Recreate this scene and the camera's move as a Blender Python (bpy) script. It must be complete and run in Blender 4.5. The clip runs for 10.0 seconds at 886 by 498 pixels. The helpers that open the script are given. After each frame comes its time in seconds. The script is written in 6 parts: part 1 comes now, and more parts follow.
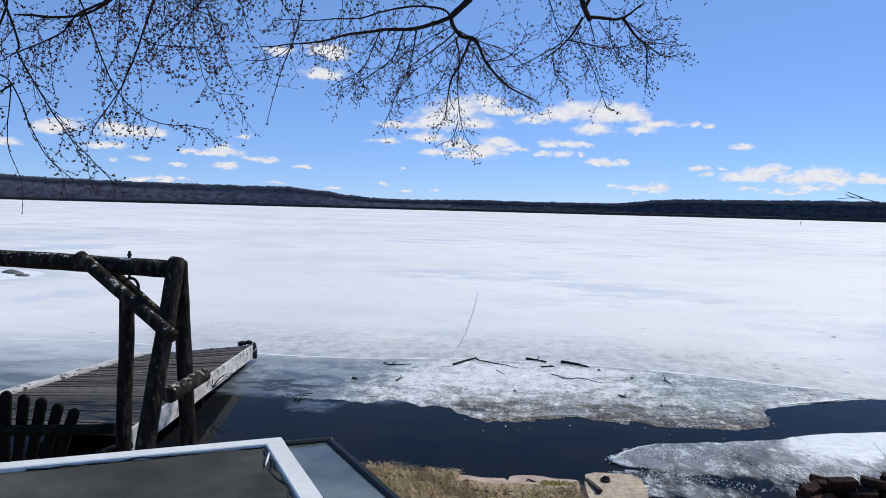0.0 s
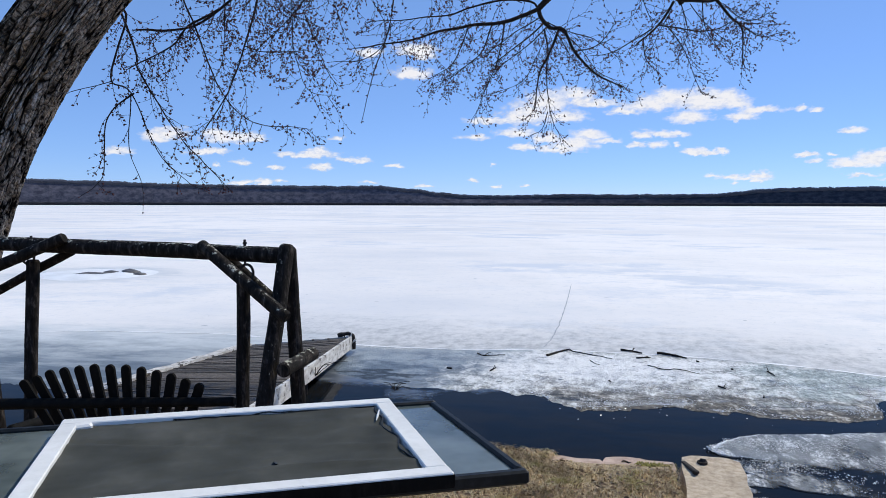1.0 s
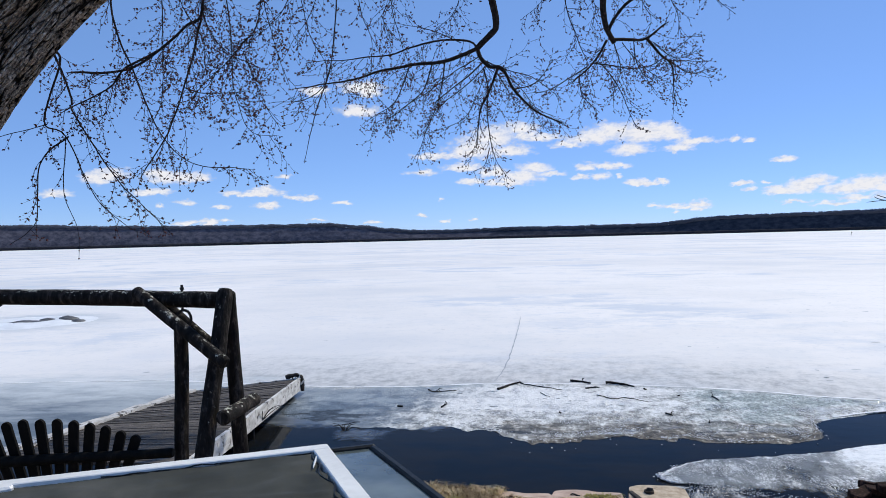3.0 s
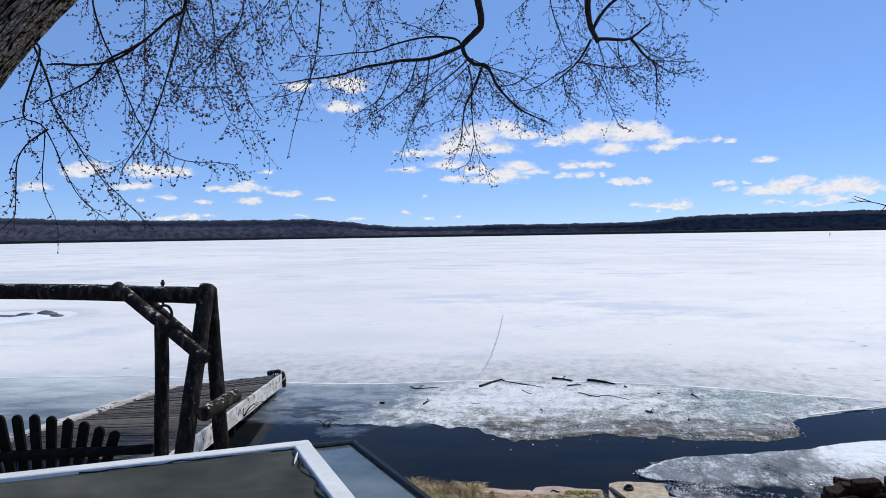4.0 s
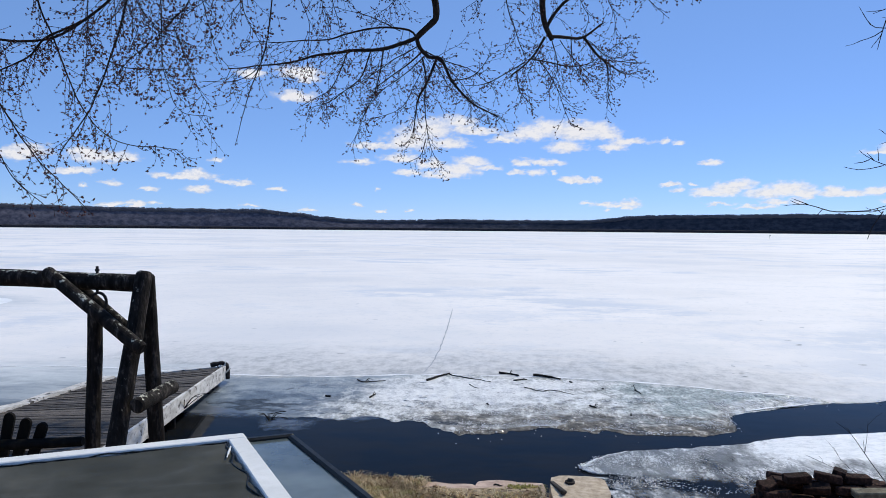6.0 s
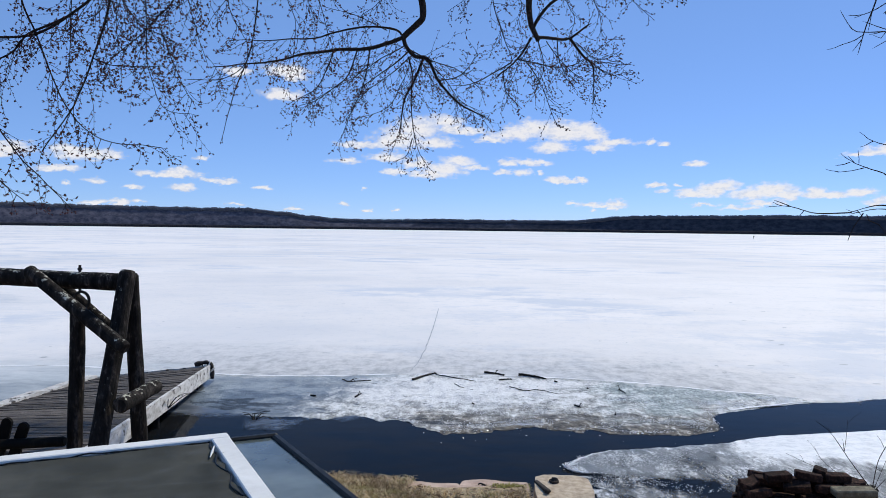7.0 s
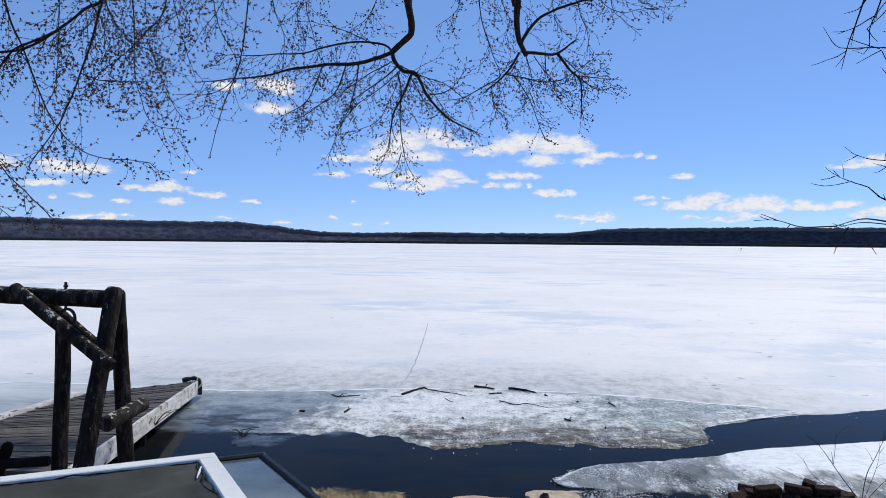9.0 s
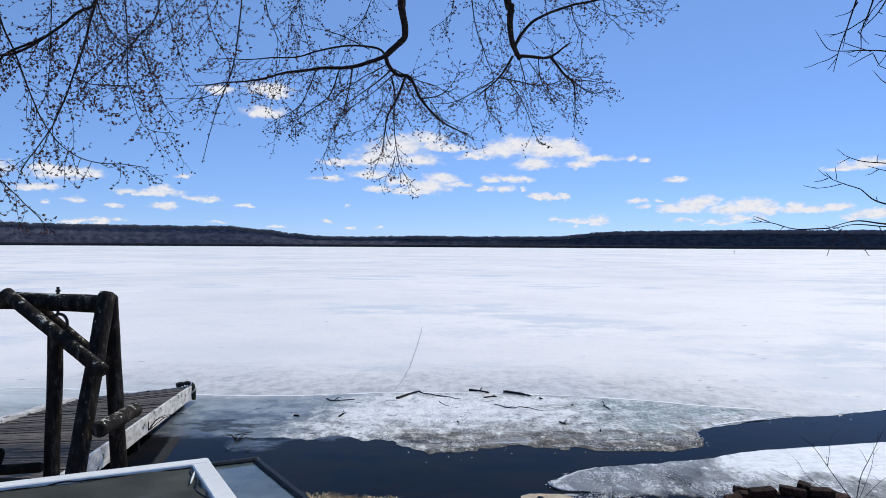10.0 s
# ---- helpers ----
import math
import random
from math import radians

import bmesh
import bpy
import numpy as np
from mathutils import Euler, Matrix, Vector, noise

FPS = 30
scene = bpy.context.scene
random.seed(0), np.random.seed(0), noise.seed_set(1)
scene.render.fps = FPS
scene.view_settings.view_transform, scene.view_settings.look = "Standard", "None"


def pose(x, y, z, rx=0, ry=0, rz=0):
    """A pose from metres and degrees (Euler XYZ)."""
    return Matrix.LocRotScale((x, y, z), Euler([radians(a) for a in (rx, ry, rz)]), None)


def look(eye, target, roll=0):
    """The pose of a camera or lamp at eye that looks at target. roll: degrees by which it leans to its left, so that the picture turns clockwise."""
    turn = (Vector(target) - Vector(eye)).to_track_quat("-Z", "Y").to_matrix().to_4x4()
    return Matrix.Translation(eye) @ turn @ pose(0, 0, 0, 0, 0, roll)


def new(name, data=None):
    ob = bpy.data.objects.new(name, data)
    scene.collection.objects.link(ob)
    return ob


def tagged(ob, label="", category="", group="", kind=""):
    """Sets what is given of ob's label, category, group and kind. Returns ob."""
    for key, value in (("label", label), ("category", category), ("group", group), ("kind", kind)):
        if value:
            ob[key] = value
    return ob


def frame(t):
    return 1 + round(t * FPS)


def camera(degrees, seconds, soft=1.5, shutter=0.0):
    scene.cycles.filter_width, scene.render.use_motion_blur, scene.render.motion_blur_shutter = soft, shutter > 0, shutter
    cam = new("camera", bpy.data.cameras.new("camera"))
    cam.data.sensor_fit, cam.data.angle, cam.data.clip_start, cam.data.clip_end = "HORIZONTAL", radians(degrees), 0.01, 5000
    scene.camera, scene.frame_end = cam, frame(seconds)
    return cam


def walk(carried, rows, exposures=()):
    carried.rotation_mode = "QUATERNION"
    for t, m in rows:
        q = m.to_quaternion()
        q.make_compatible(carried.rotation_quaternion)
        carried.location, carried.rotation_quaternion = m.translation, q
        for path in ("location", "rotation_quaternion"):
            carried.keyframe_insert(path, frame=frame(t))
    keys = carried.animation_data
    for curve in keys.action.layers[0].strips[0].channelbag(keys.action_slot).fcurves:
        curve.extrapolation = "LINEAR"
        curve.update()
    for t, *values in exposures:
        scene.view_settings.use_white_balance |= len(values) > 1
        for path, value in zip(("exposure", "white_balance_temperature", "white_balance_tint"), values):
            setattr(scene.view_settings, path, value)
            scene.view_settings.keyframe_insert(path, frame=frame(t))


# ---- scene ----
cam = camera(63.3, 10.0, soft=0.85)
PATH = [
    (0, (0.106, 0.243, 2.905), (-0.07, 2.232, 2.795), 1.5),
    (0.5, (0.112, 0.14, 2.863), (-0.254, 2.101, 2.728), 1.1),
    (1, (0.122, 0.063, 2.842), (-0.304, 2.013, 2.718), 0.1),
    (1.5, (0.135, -0.018, 2.859), (-0.263, 1.941, 2.78), -0.3),
    (2, (0.146, 0.054, 2.86), (-0.209, 2.022, 2.821), -0.7),
    (2.5, (0.176, 0.06, 2.864), (-0.142, 2.035, 2.837), -1.2),
    (4, (0.182, 0.054, 2.862), (-0.062, 2.039, 2.825), -0.9),
    (4.5, (0.182, 0.07, 2.862), (-0.034, 2.058, 2.821), -0.5),
    (5, (0.188, 0.09, 2.859), (0.01, 2.081, 2.812), -0.1),
    (5.5, (0.197, 0.1, 2.851), (0.057, 2.094, 2.799), 0.2),
    (7, (0.211, 0.087, 2.854), (0.139, 2.085, 2.799), 0.7),
    (7.5, (0.209, 0.095, 2.855), (0.148, 2.094, 2.81), 0.6),
    (8, (0.208, 0.089, 2.858), (0.154, 2.088, 2.822), 0.6),
    (8.5, (0.207, 0.101, 2.856), (0.158, 2.1, 2.83), 0.6),
    (9, (0.213, 0.089, 2.867), (0.17, 2.088, 2.849), 0.5),
    (9.5, (0.216, 0.092, 2.864), (0.18, 2.092, 2.854), 0.4),
    (10, (0.212, 0.096, 2.865), (0.185, 2.096, 2.857), 0.3),
]
walk(cam, [(t, look(eye, target, roll)) for t, eye, target, roll in PATH],
     [(0, -0.17), (0.5, -0.10), (1.2, -0.06), (2.5, -0.09), (6.0, -0.135), (10, -0.14)])

# ---- world, sun and exposure ----
SUN_AZ, SUN_EL = radians(42), radians(47)      # ahead and to the right, late winter noon
world = bpy.data.worlds.new("world")
scene.world = world
world.use_nodes = True
wt = world.node_tree
sky = wt.nodes.new("ShaderNodeTexSky")
sky.sky_type, sky.sun_disc = "NISHITA", False
sky.sun_elevation, sky.sun_rotation = SUN_EL, SUN_AZ
sky.altitude, sky.air_density, sky.dust_density, sky.ozone_density = 3000, 1.0, 0.0, 6.0
clear = wt.nodes.new("ShaderNodeMix")          # very clear, dry winter air
clear.data_type, clear.blend_type = "RGBA", "MULTIPLY"
clear.inputs[0].default_value, clear.inputs[7].default_value = 1.0, (1.0, 1.04, 1.32, 1)
wt.links.new(sky.outputs[0], clear.inputs[6])
veil = wt.nodes.new("ShaderNodeMix")           # thin even scatter that lightens the upper sky
veil.data_type = "RGBA"
veil.inputs[0].default_value, veil.inputs[7].default_value = 0.42, (2.42, 4.62, 8.5, 1)
wt.links.new(clear.outputs[2], veil.inputs[6])
wt.links.new(veil.outputs[2], wt.nodes["Background"].inputs[0])
wt.nodes["Background"].inputs[1].default_value = 0.112
sun = new("sun", bpy.data.lights.new("sun", "SUN"))
sun.data.energy, sun.data.angle, sun.data.color = 3.52, radians(0.53), (1.0, 0.93, 0.745)
to_sun = Vector((math.sin(SUN_AZ) * math.cos(SUN_EL), math.cos(SUN_AZ) * math.cos(SUN_EL), math.sin(SUN_EL)))
sun.matrix_world = look(to_sun * 50, (0, 0, 0))


# ---- helpers of this scene ----
class Geo:
    """Vertices and faces of one mesh."""

    def __init__(self):
        self.v, self.f = [], []

    def add(self, verts, faces):
        n = len(self.v)
        self.v += [tuple(p) for p in verts]
        self.f += [tuple(i + n for i in f) for f in faces]
        return self

    def box(self, m, x, y, z, bevel=0.0):
        """A box of full sizes x, y, z with its centre at the pose m."""
        a, b, c = x / 2, y / 2, z / 2
        if not bevel:
            vs = [(sx * a, sy * b, sz * c) for sx in (-1, 1) for sy in (-1, 1) for sz in (-1, 1)]
            fs = [(0, 1, 3, 2), (4, 6, 7, 5), (0, 4, 5, 1), (2, 3, 7, 6), (0, 2, 6, 4), (1, 5, 7, 3)]
        else:
            k = min(bevel, a * 0.45, b * 0.45, c * 0.45)
            ring = lambda p, q, h: [(-p + k, -q, h), (p - k, -q, h), (p, -q + k, h), (p, q - k, h), (p - k, q, h), (-p + k, q, h), (-p, q - k, h), (-p, -q + k, h)]
            vs = ring(a - k, b - k, -c) + ring(a, b, -c + k) + ring(a, b, c - k) + ring(a - k, b - k, c)
            fs = [tuple(range(7, -1, -1)), tuple(range(24, 32))]
            fs += [(r * 8 + i, r * 8 + (i + 1) % 8, r * 8 + 8 + (i + 1) % 8, r * 8 + 8 + i) for r in range(3) for i in range(8)]
        return self.add([m @ Vector(p) for p in vs], fs)

    def tube(self, pts, radii, sides=6, rough=0.0, cap=True, seed=0):
        """A round bar along pts."""
        n = len(pts)
        pts = [Vector(p) for p in pts]
        up, vs = None, []
        for i, p in enumerate(pts):
            d = (pts[min(i + 1, n - 1)] - pts[max(i - 1, 0)]).normalized()
            if up is None:
                up = d.orthogonal().normalized()
            up = (up - d * up.dot(d)).normalized()
            side = d.cross(up)
            for k in range(sides):
                a = 2 * math.pi * k / sides
                o = up * math.cos(a) + side * math.sin(a)
                r = radii[i]
                if rough:
                    q = p + o * r
                    r *= 1 + rough * noise.noise((q.x * 9 + seed, q.y * 9, q.z * 9 + seed * 3))
                vs.append(p + o * r)
        fs = [(i * sides + k, i * sides + (k + 1) % sides, (i + 1) * sides + (k + 1) % sides, (i + 1) * sides + k) for i in range(n - 1) for k in range(sides)]
        if cap:
            fs += [tuple(range(sides - 1, -1, -1)), tuple(range((n - 1) * sides, n * sides))]
        return self.add(vs, fs)

    def mesh(self, name, material, smooth=False):
        me = bpy.data.meshes.new(name)
        me.from_pydata(self.v, [], self.f)
        if material:
            me.materials.append(material)
        if smooth:
            me.shade_smooth()
        me.update()
        return me


def part(name, geo, material, parent=None, label="", smooth=False):
    """One mesh object, under its thing if one is given."""
    ob = new(name, geo.mesh(name, material, smooth) if isinstance(geo, Geo) else geo)
    if parent:
        ob.parent = parent
    return tagged(ob, label)


def thing(name, m, label, category, group=""):
    ob = new(name)
    ob.matrix_world = m
    ob.empty_display_size = 0.1
    return tagged(ob, label, category, group)


def spline(pts, step):
    """A smooth line through pts, with points about a step apart."""
    pts = [Vector(p) for p in pts]
    ext = [pts[0] * 2 - pts[1]] + pts + [pts[-1] * 2 - pts[-2]]
    out = []
    for i in range(1, len(ext) - 2):
        p0, p1, p2, p3 = ext[i - 1:i + 3]
        n = max(1, round((p2 - p1).length / step))
        for k in range(n):
            t = k / n
            out.append(0.5 * (2 * p1 + (p2 - p0) * t + (2 * p0 - 5 * p1 + 4 * p2 - p3) * t * t + (3 * p1 - p0 - 3 * p2 + p3) * t ** 3))
    return out + [pts[-1]]


def log(a, b, r, seed=0, r2=None, sides=18):
    """A peeled, slightly crooked round log from a to b with softened ends."""
    a, b = Vector(a), Vector(b)
    n = max(6, round((b - a).length / 0.06))
    pts, rad = [], []
    for i in range(n + 1):
        t = i / n
        wob = Vector((noise.noise((t * 3 + seed, 1.3, seed)), noise.noise((t * 3 + seed, 7.7, seed)), noise.noise((seed, t * 3, 4.4)))) * r * 0.16
        pts.append(a.lerp(b, t) + wob * math.sin(math.pi * t))
        rad.append(r + ((r2 or r) - r) * t)
    d = (b - a).normalized() * r * 0.25
    pts = [pts[0] - d * 0.3] + [pts[0] + d] + pts[1:-1] + [pts[-1] - d] + [pts[-1] + d * 0.3]
    rad = [rad[0] * 0.82] + [rad[0]] + rad[1:-1] + [rad[-1]] + [rad[-1] * 0.82]
    return Geo().tube(pts, rad, sides, rough=0.055, seed=seed)


# ---- materials ----
def nodes_of(name):
    m = bpy.data.materials.new(name)
    m.use_nodes = True
    return m, m.node_tree, m.node_tree.nodes["Principled BSDF"]


def node(t, kind, **values):
    n = t.nodes.new(kind)
    for k, v in values.items():
        n.inputs[k].default_value = v
    return n


def coords(t, stretch=(1, 1, 1)):
    c = t.nodes.new("ShaderNodeTexCoord")
    m = node(t, "ShaderNodeMapping", Scale=stretch)
    t.links.new(c.outputs["Object"], m.inputs["Vector"])
    return m.outputs[0]


def noise_of(t, vec, scale, detail=4.0, rough=0.6):
    n = node(t, "ShaderNodeTexNoise", Scale=scale, Detail=detail, Roughness=rough)
    t.links.new(vec, n.inputs["Vector"])
    return n.outputs["Fac"]


def ramp(t, fac, *stops):
    r = t.nodes.new("ShaderNodeValToRGB")
    e = r.color_ramp.elements
    while len(e) < len(stops):
        e.new(0.5)
    for s, (p, c) in zip(e, stops):
        s.position, s.color = p, (*c, 1) if len(c) == 3 else (c[0], c[0], c[0], 1)
    t.links.new(fac, r.inputs[0])
    return r.outputs[0]


def mix(t, fac, a, b, how="MIX"):
    m = t.nodes.new("ShaderNodeMix")
    m.data_type, m.blend_type = "RGBA", how
    for i, v in ((0, fac), (6, a), (7, b)):
        if isinstance(v, (int, float)):
            m.inputs[i].default_value = v
        elif isinstance(v, tuple):
            m.inputs[i].default_value = (*v, 1)
        else:
            t.links.new(v, m.inputs[i])
    return m.outputs[2]


def math_of(t, op, a, b=0.0, clamp=False):
    m = t.nodes.new("ShaderNodeMath")
    m.operation, m.use_clamp = op, clamp
    for i, v in enumerate((a, b)):
        if isinstance(v, (int, float)):
            m.inputs[i].default_value = v
        else:
            t.links.new(v, m.inputs[i])
    return m.outputs[0]


def bump(t, bsdf, height, strength, distance=0.01):
    b = node(t, "ShaderNodeBump", Strength=strength, Distance=distance)
    t.links.new(height, b.inputs["Height"])
    t.links.new(b.outputs[0], bsdf.inputs["Normal"])


def rough_material(name, dark, mid, light, scale, stretch=(1, 1, 1), roughness=0.85, relief=0.5, distance=0.01, vary=0.0, spots=None, gloss=0.5, upward=0.0, spread=(0.28, 0.52, 0.75)):
    """Grain at a fine scale over stains at a coarse one; spots: a colour and how much of it there is (lichen, rust, chipped paint)."""
    m, t, b = nodes_of(name)
    vec = coords(t, stretch)
    fine = noise_of(t, vec, scale, 6, 0.65)
    wide = noise_of(t, coords(t), scale * 0.13, 3)
    col = ramp(t, fine, (spread[0], dark), (spread[1], mid), (spread[2], light))
    col = mix(t, ramp(t, wide, (0.35, (0.0,)), (0.7, (0.45,))), col, tuple(c * 0.62 for c in mid))
    if spots:
        patch = noise_of(t, coords(t), scale * 0.85, 6, 0.7)
        if upward:
            face = t.nodes.new("ShaderNodeSeparateXYZ")
            geo = t.nodes.new("ShaderNodeNewGeometry")
            t.links.new(geo.outputs["Normal"], face.inputs[0])
            patch = math_of(t, "ADD", patch, math_of(t, "MULTIPLY", face.outputs["Z"], upward))
        col = mix(t, ramp(t, patch, (spots[1], (0.0,)), (spots[1] + 0.05, (1.0,))), col, spots[0])
    if vary:
        info = t.nodes.new("ShaderNodeObjectInfo")
        h = node(t, "ShaderNodeHueSaturation")
        t.links.new(math_of(t, "ADD", math_of(t, "MULTIPLY", info.outputs["Random"], vary), 1 - vary / 2), h.inputs["Value"])
        t.links.new(col, h.inputs["Color"])
        col = h.outputs[0]
    t.links.new(col, b.inputs["Base Color"])
    b.inputs["Roughness"].default_value = roughness
    b.inputs["Specular IOR Level"].default_value = gloss
    bump(t, b, fine, relief, distance)
    return m


LOG = rough_material("weathered_log", (0.004, 0.0034, 0.003), (0.019, 0.0155, 0.0135), (0.105, 0.088, 0.076), 30, (1, 1, 0.3), 0.8, 0.9, 0.009, spots=((0.47, 0.46, 0.39), 0.70), gloss=0.12, upward=0.17, spread=(0.36, 0.54, 0.70))
SLAT = rough_material("dark_stained_slat", (0.002, 0.0018, 0.0016), (0.0045, 0.004, 0.0036), (0.016, 0.013, 0.011), 30, (1, 1, 0.3), 0.75, 0.4, 0.004, gloss=0.12)
BARK = rough_material("tree_bark", (0.014, 0.011, 0.009), (0.27, 0.24, 0.22), (0.85, 0.80, 0.75), 40, (1, 1, 0.2), 0.95, 1.0, 0.03, spots=((0.40, 0.40, 0.36), 0.66), gloss=0.12, spread=(0.41, 0.51, 0.61))
TWIG = rough_material("twig_bark", (0.014, 0.011, 0.010), (0.036, 0.028, 0.025), (0.085, 0.070, 0.062), 20, (1, 1, 1), 0.9, 0.3, 0.004, gloss=0.12)
BUD = rough_material("red_bud", (0.045, 0.020, 0.019), (0.105, 0.045, 0.042), (0.21, 0.09, 0.08), 40, (1, 1, 1), 0.8, 0.1, 0.002, gloss=0.12)
PLANK = rough_material("grey_plank", (0.010, 0.008, 0.007), (0.070, 0.058, 0.050), (0.32, 0.275, 0.24), 9, (0.8, 9, 9), 0.85, 0.8, 0.008, vary=1.0)
WHITEWOOD = rough_material("peeling_white_board", (0.28, 0.25, 0.225), (0.66, 0.635, 0.605), (0.84, 0.825, 0.81), 7, (1, 0.6, 2.2), 0.75, 0.4, 0.005, spots=((0.060, 0.048, 0.040), 0.562))
FRAMEPAINT = rough_material("white_frame_paint", (0.72, 0.71, 0.68), (0.81, 0.80, 0.775), (0.86, 0.85, 0.83), 22, (1, 1, 1), 0.5, 0.4, 0.003, spots=((0.36, 0.33, 0.30), 0.665))
RIM = rough_material("black_table_rim", (0.006, 0.007, 0.008), (0.012, 0.013, 0.014), (0.03, 0.032, 0.034), 22, (1, 1, 1), 0.45, 0.15, 0.002, gloss=0.2)
STONE = rough_material("tan_stone", (0.27, 0.20, 0.14), (0.51, 0.41, 0.30), (0.67, 0.57, 0.45), 15, (1, 1, 1), 0.9, 0.5, 0.012)
LITTER = rough_material("leaf_litter", (0.05, 0.030, 0.018), (0.20, 0.125, 0.072), (0.46, 0.34, 0.22), 6, (1, 1, 1), 0.85, 0.2, 0.002)
WALLSTONE = rough_material("pinkish_wall_stone", (0.34, 0.225, 0.175), (0.58, 0.43, 0.35), (0.73, 0.58, 0.49), 13, (1, 1, 1), 0.9, 0.5, 0.012)
FIELDSTONE = rough_material("dull_field_stone", (0.05, 0.042, 0.028), (0.155, 0.135, 0.092), (0.33, 0.295, 0.21), 17, (1, 1, 1), 0.9, 0.6, 0.01)
IRON = rough_material("rusty_iron", (0.006, 0.0045, 0.004), (0.018, 0.0125, 0.010), (0.060, 0.034, 0.024), 25, (1, 1, 1), 0.8, 0.5, 0.004)
BRICK = rough_material("old_brick", (0.009, 0.006, 0.005), (0.036, 0.020, 0.016), (0.17, 0.085, 0.062), 28, (1, 1, 1), 0.92, 0.6, 0.006, vary=0.9, gloss=0.12)
SOIL = rough_material("dry_grass_ground", (0.080, 0.056, 0.036), (0.36, 0.27, 0.165), (0.66, 0.53, 0.36), 22, (1, 1, 1), 0.95, 0.8, 0.03)
MOSS = rough_material("yellow_green_moss", (0.10, 0.085, 0.02), (0.30, 0.26, 0.06), (0.55, 0.48, 0.14), 30, (1, 1, 1), 0.9, 0.0)
# far trees: the blue of distance haze is mixed into these colours
CONIFER = rough_material("hazed_conifer", (0.055, 0.062, 0.078), (0.068, 0.076, 0.094), (0.080, 0.088, 0.108), 0.02, (1, 1, 1), 1.0, 0.0, gloss=0.12)
CREST = rough_material("hazed_crest_treetops", (0.075, 0.078, 0.10), (0.092, 0.096, 0.12), (0.11, 0.115, 0.14), 0.02, (1, 1, 1), 1.0, 0.0, gloss=0.12)
SHOREWOOD = rough_material("hazed_shore_woods", (0.034, 0.036, 0.047), (0.044, 0.046, 0.058), (0.054, 0.056, 0.069), 0.02, (1, 1, 1), 1.0, 0.0, gloss=0.12)
DRIFT = rough_material("wet_driftwood", (0.0025, 0.002, 0.0018), (0.007, 0.0055, 0.0048), (0.036, 0.027, 0.022), 34, (1, 1, 1), 0.7, 0.5, 0.004, gloss=0.25)
ROCK = rough_material("wet_lake_rock", (0.035, 0.034, 0.036), (0.10, 0.098, 0.10), (0.24, 0.235, 0.23), 5, (1, 1, 1), 0.6, 0.6, 0.03)


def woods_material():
    """Leafless woods, blue-grey because distance haze is put into the colour; dark conifers take over along the ridge
    and towards the north-east end.
    """
    m, t, b = nodes_of("hazed_bare_woods")
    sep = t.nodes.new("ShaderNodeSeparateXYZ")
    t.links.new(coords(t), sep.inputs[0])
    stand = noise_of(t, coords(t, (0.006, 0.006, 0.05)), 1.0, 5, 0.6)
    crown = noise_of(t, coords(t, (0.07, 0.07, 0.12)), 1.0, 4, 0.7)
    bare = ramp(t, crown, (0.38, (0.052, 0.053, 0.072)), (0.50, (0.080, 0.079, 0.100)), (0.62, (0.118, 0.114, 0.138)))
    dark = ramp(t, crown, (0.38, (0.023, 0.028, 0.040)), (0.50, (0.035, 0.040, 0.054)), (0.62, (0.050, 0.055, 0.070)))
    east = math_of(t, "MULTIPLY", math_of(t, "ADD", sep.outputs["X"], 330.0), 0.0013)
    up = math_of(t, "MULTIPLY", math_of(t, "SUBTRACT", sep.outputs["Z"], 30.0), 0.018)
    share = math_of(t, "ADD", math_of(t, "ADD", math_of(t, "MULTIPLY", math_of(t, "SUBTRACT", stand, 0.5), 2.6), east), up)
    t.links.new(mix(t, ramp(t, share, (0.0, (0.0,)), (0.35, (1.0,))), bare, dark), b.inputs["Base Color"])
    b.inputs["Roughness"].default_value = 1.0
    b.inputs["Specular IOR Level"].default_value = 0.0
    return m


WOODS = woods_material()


def grass_material():
    m, t, b = nodes_of("dry_grass")
    g = t.nodes.new("ShaderNodeNewGeometry")
    col = ramp(t, g.outputs["Random Per Island"], (0.0, (0.060, 0.036, 0.018)), (0.16, (0.28, 0.185, 0.095)), (0.40, (0.70, 0.53, 0.31)), (0.88, (0.90, 0.78, 0.56)), (1.0, (0.36, 0.36, 0.11)))
    patch = noise_of(t, coords(t, (3.2, 3.2, 1)), 1.0, 5, 0.65)
    col = mix(t, ramp(t, patch, (0.42, (0.6,)), (0.51, (0.0,))), col, (0.20, 0.135, 0.072))
    green = noise_of(t, coords(t, (2.1, 2.1, 4)), 1.0, 4, 0.6)
    col = mix(t, ramp(t, green, (0.54, (0.0,)), (0.62, (0.55,))), col, (0.40, 0.38, 0.13))
    t.links.new(col, b.inputs["Base Color"])
    b.inputs["Roughness"].default_value = 0.8
    thin = t.nodes.new("ShaderNodeBsdfTranslucent")
    t.links.new(col, thin.inputs["Color"])
    both = node(t, "ShaderNodeMixShader")
    both.inputs[0].default_value = 0.5
    t.links.new(b.outputs[0], both.inputs[1])
    t.links.new(thin.outputs[0], both.inputs[2])
    t.links.new(both.outputs[0], t.nodes["Material Output"].inputs[0])
    return m


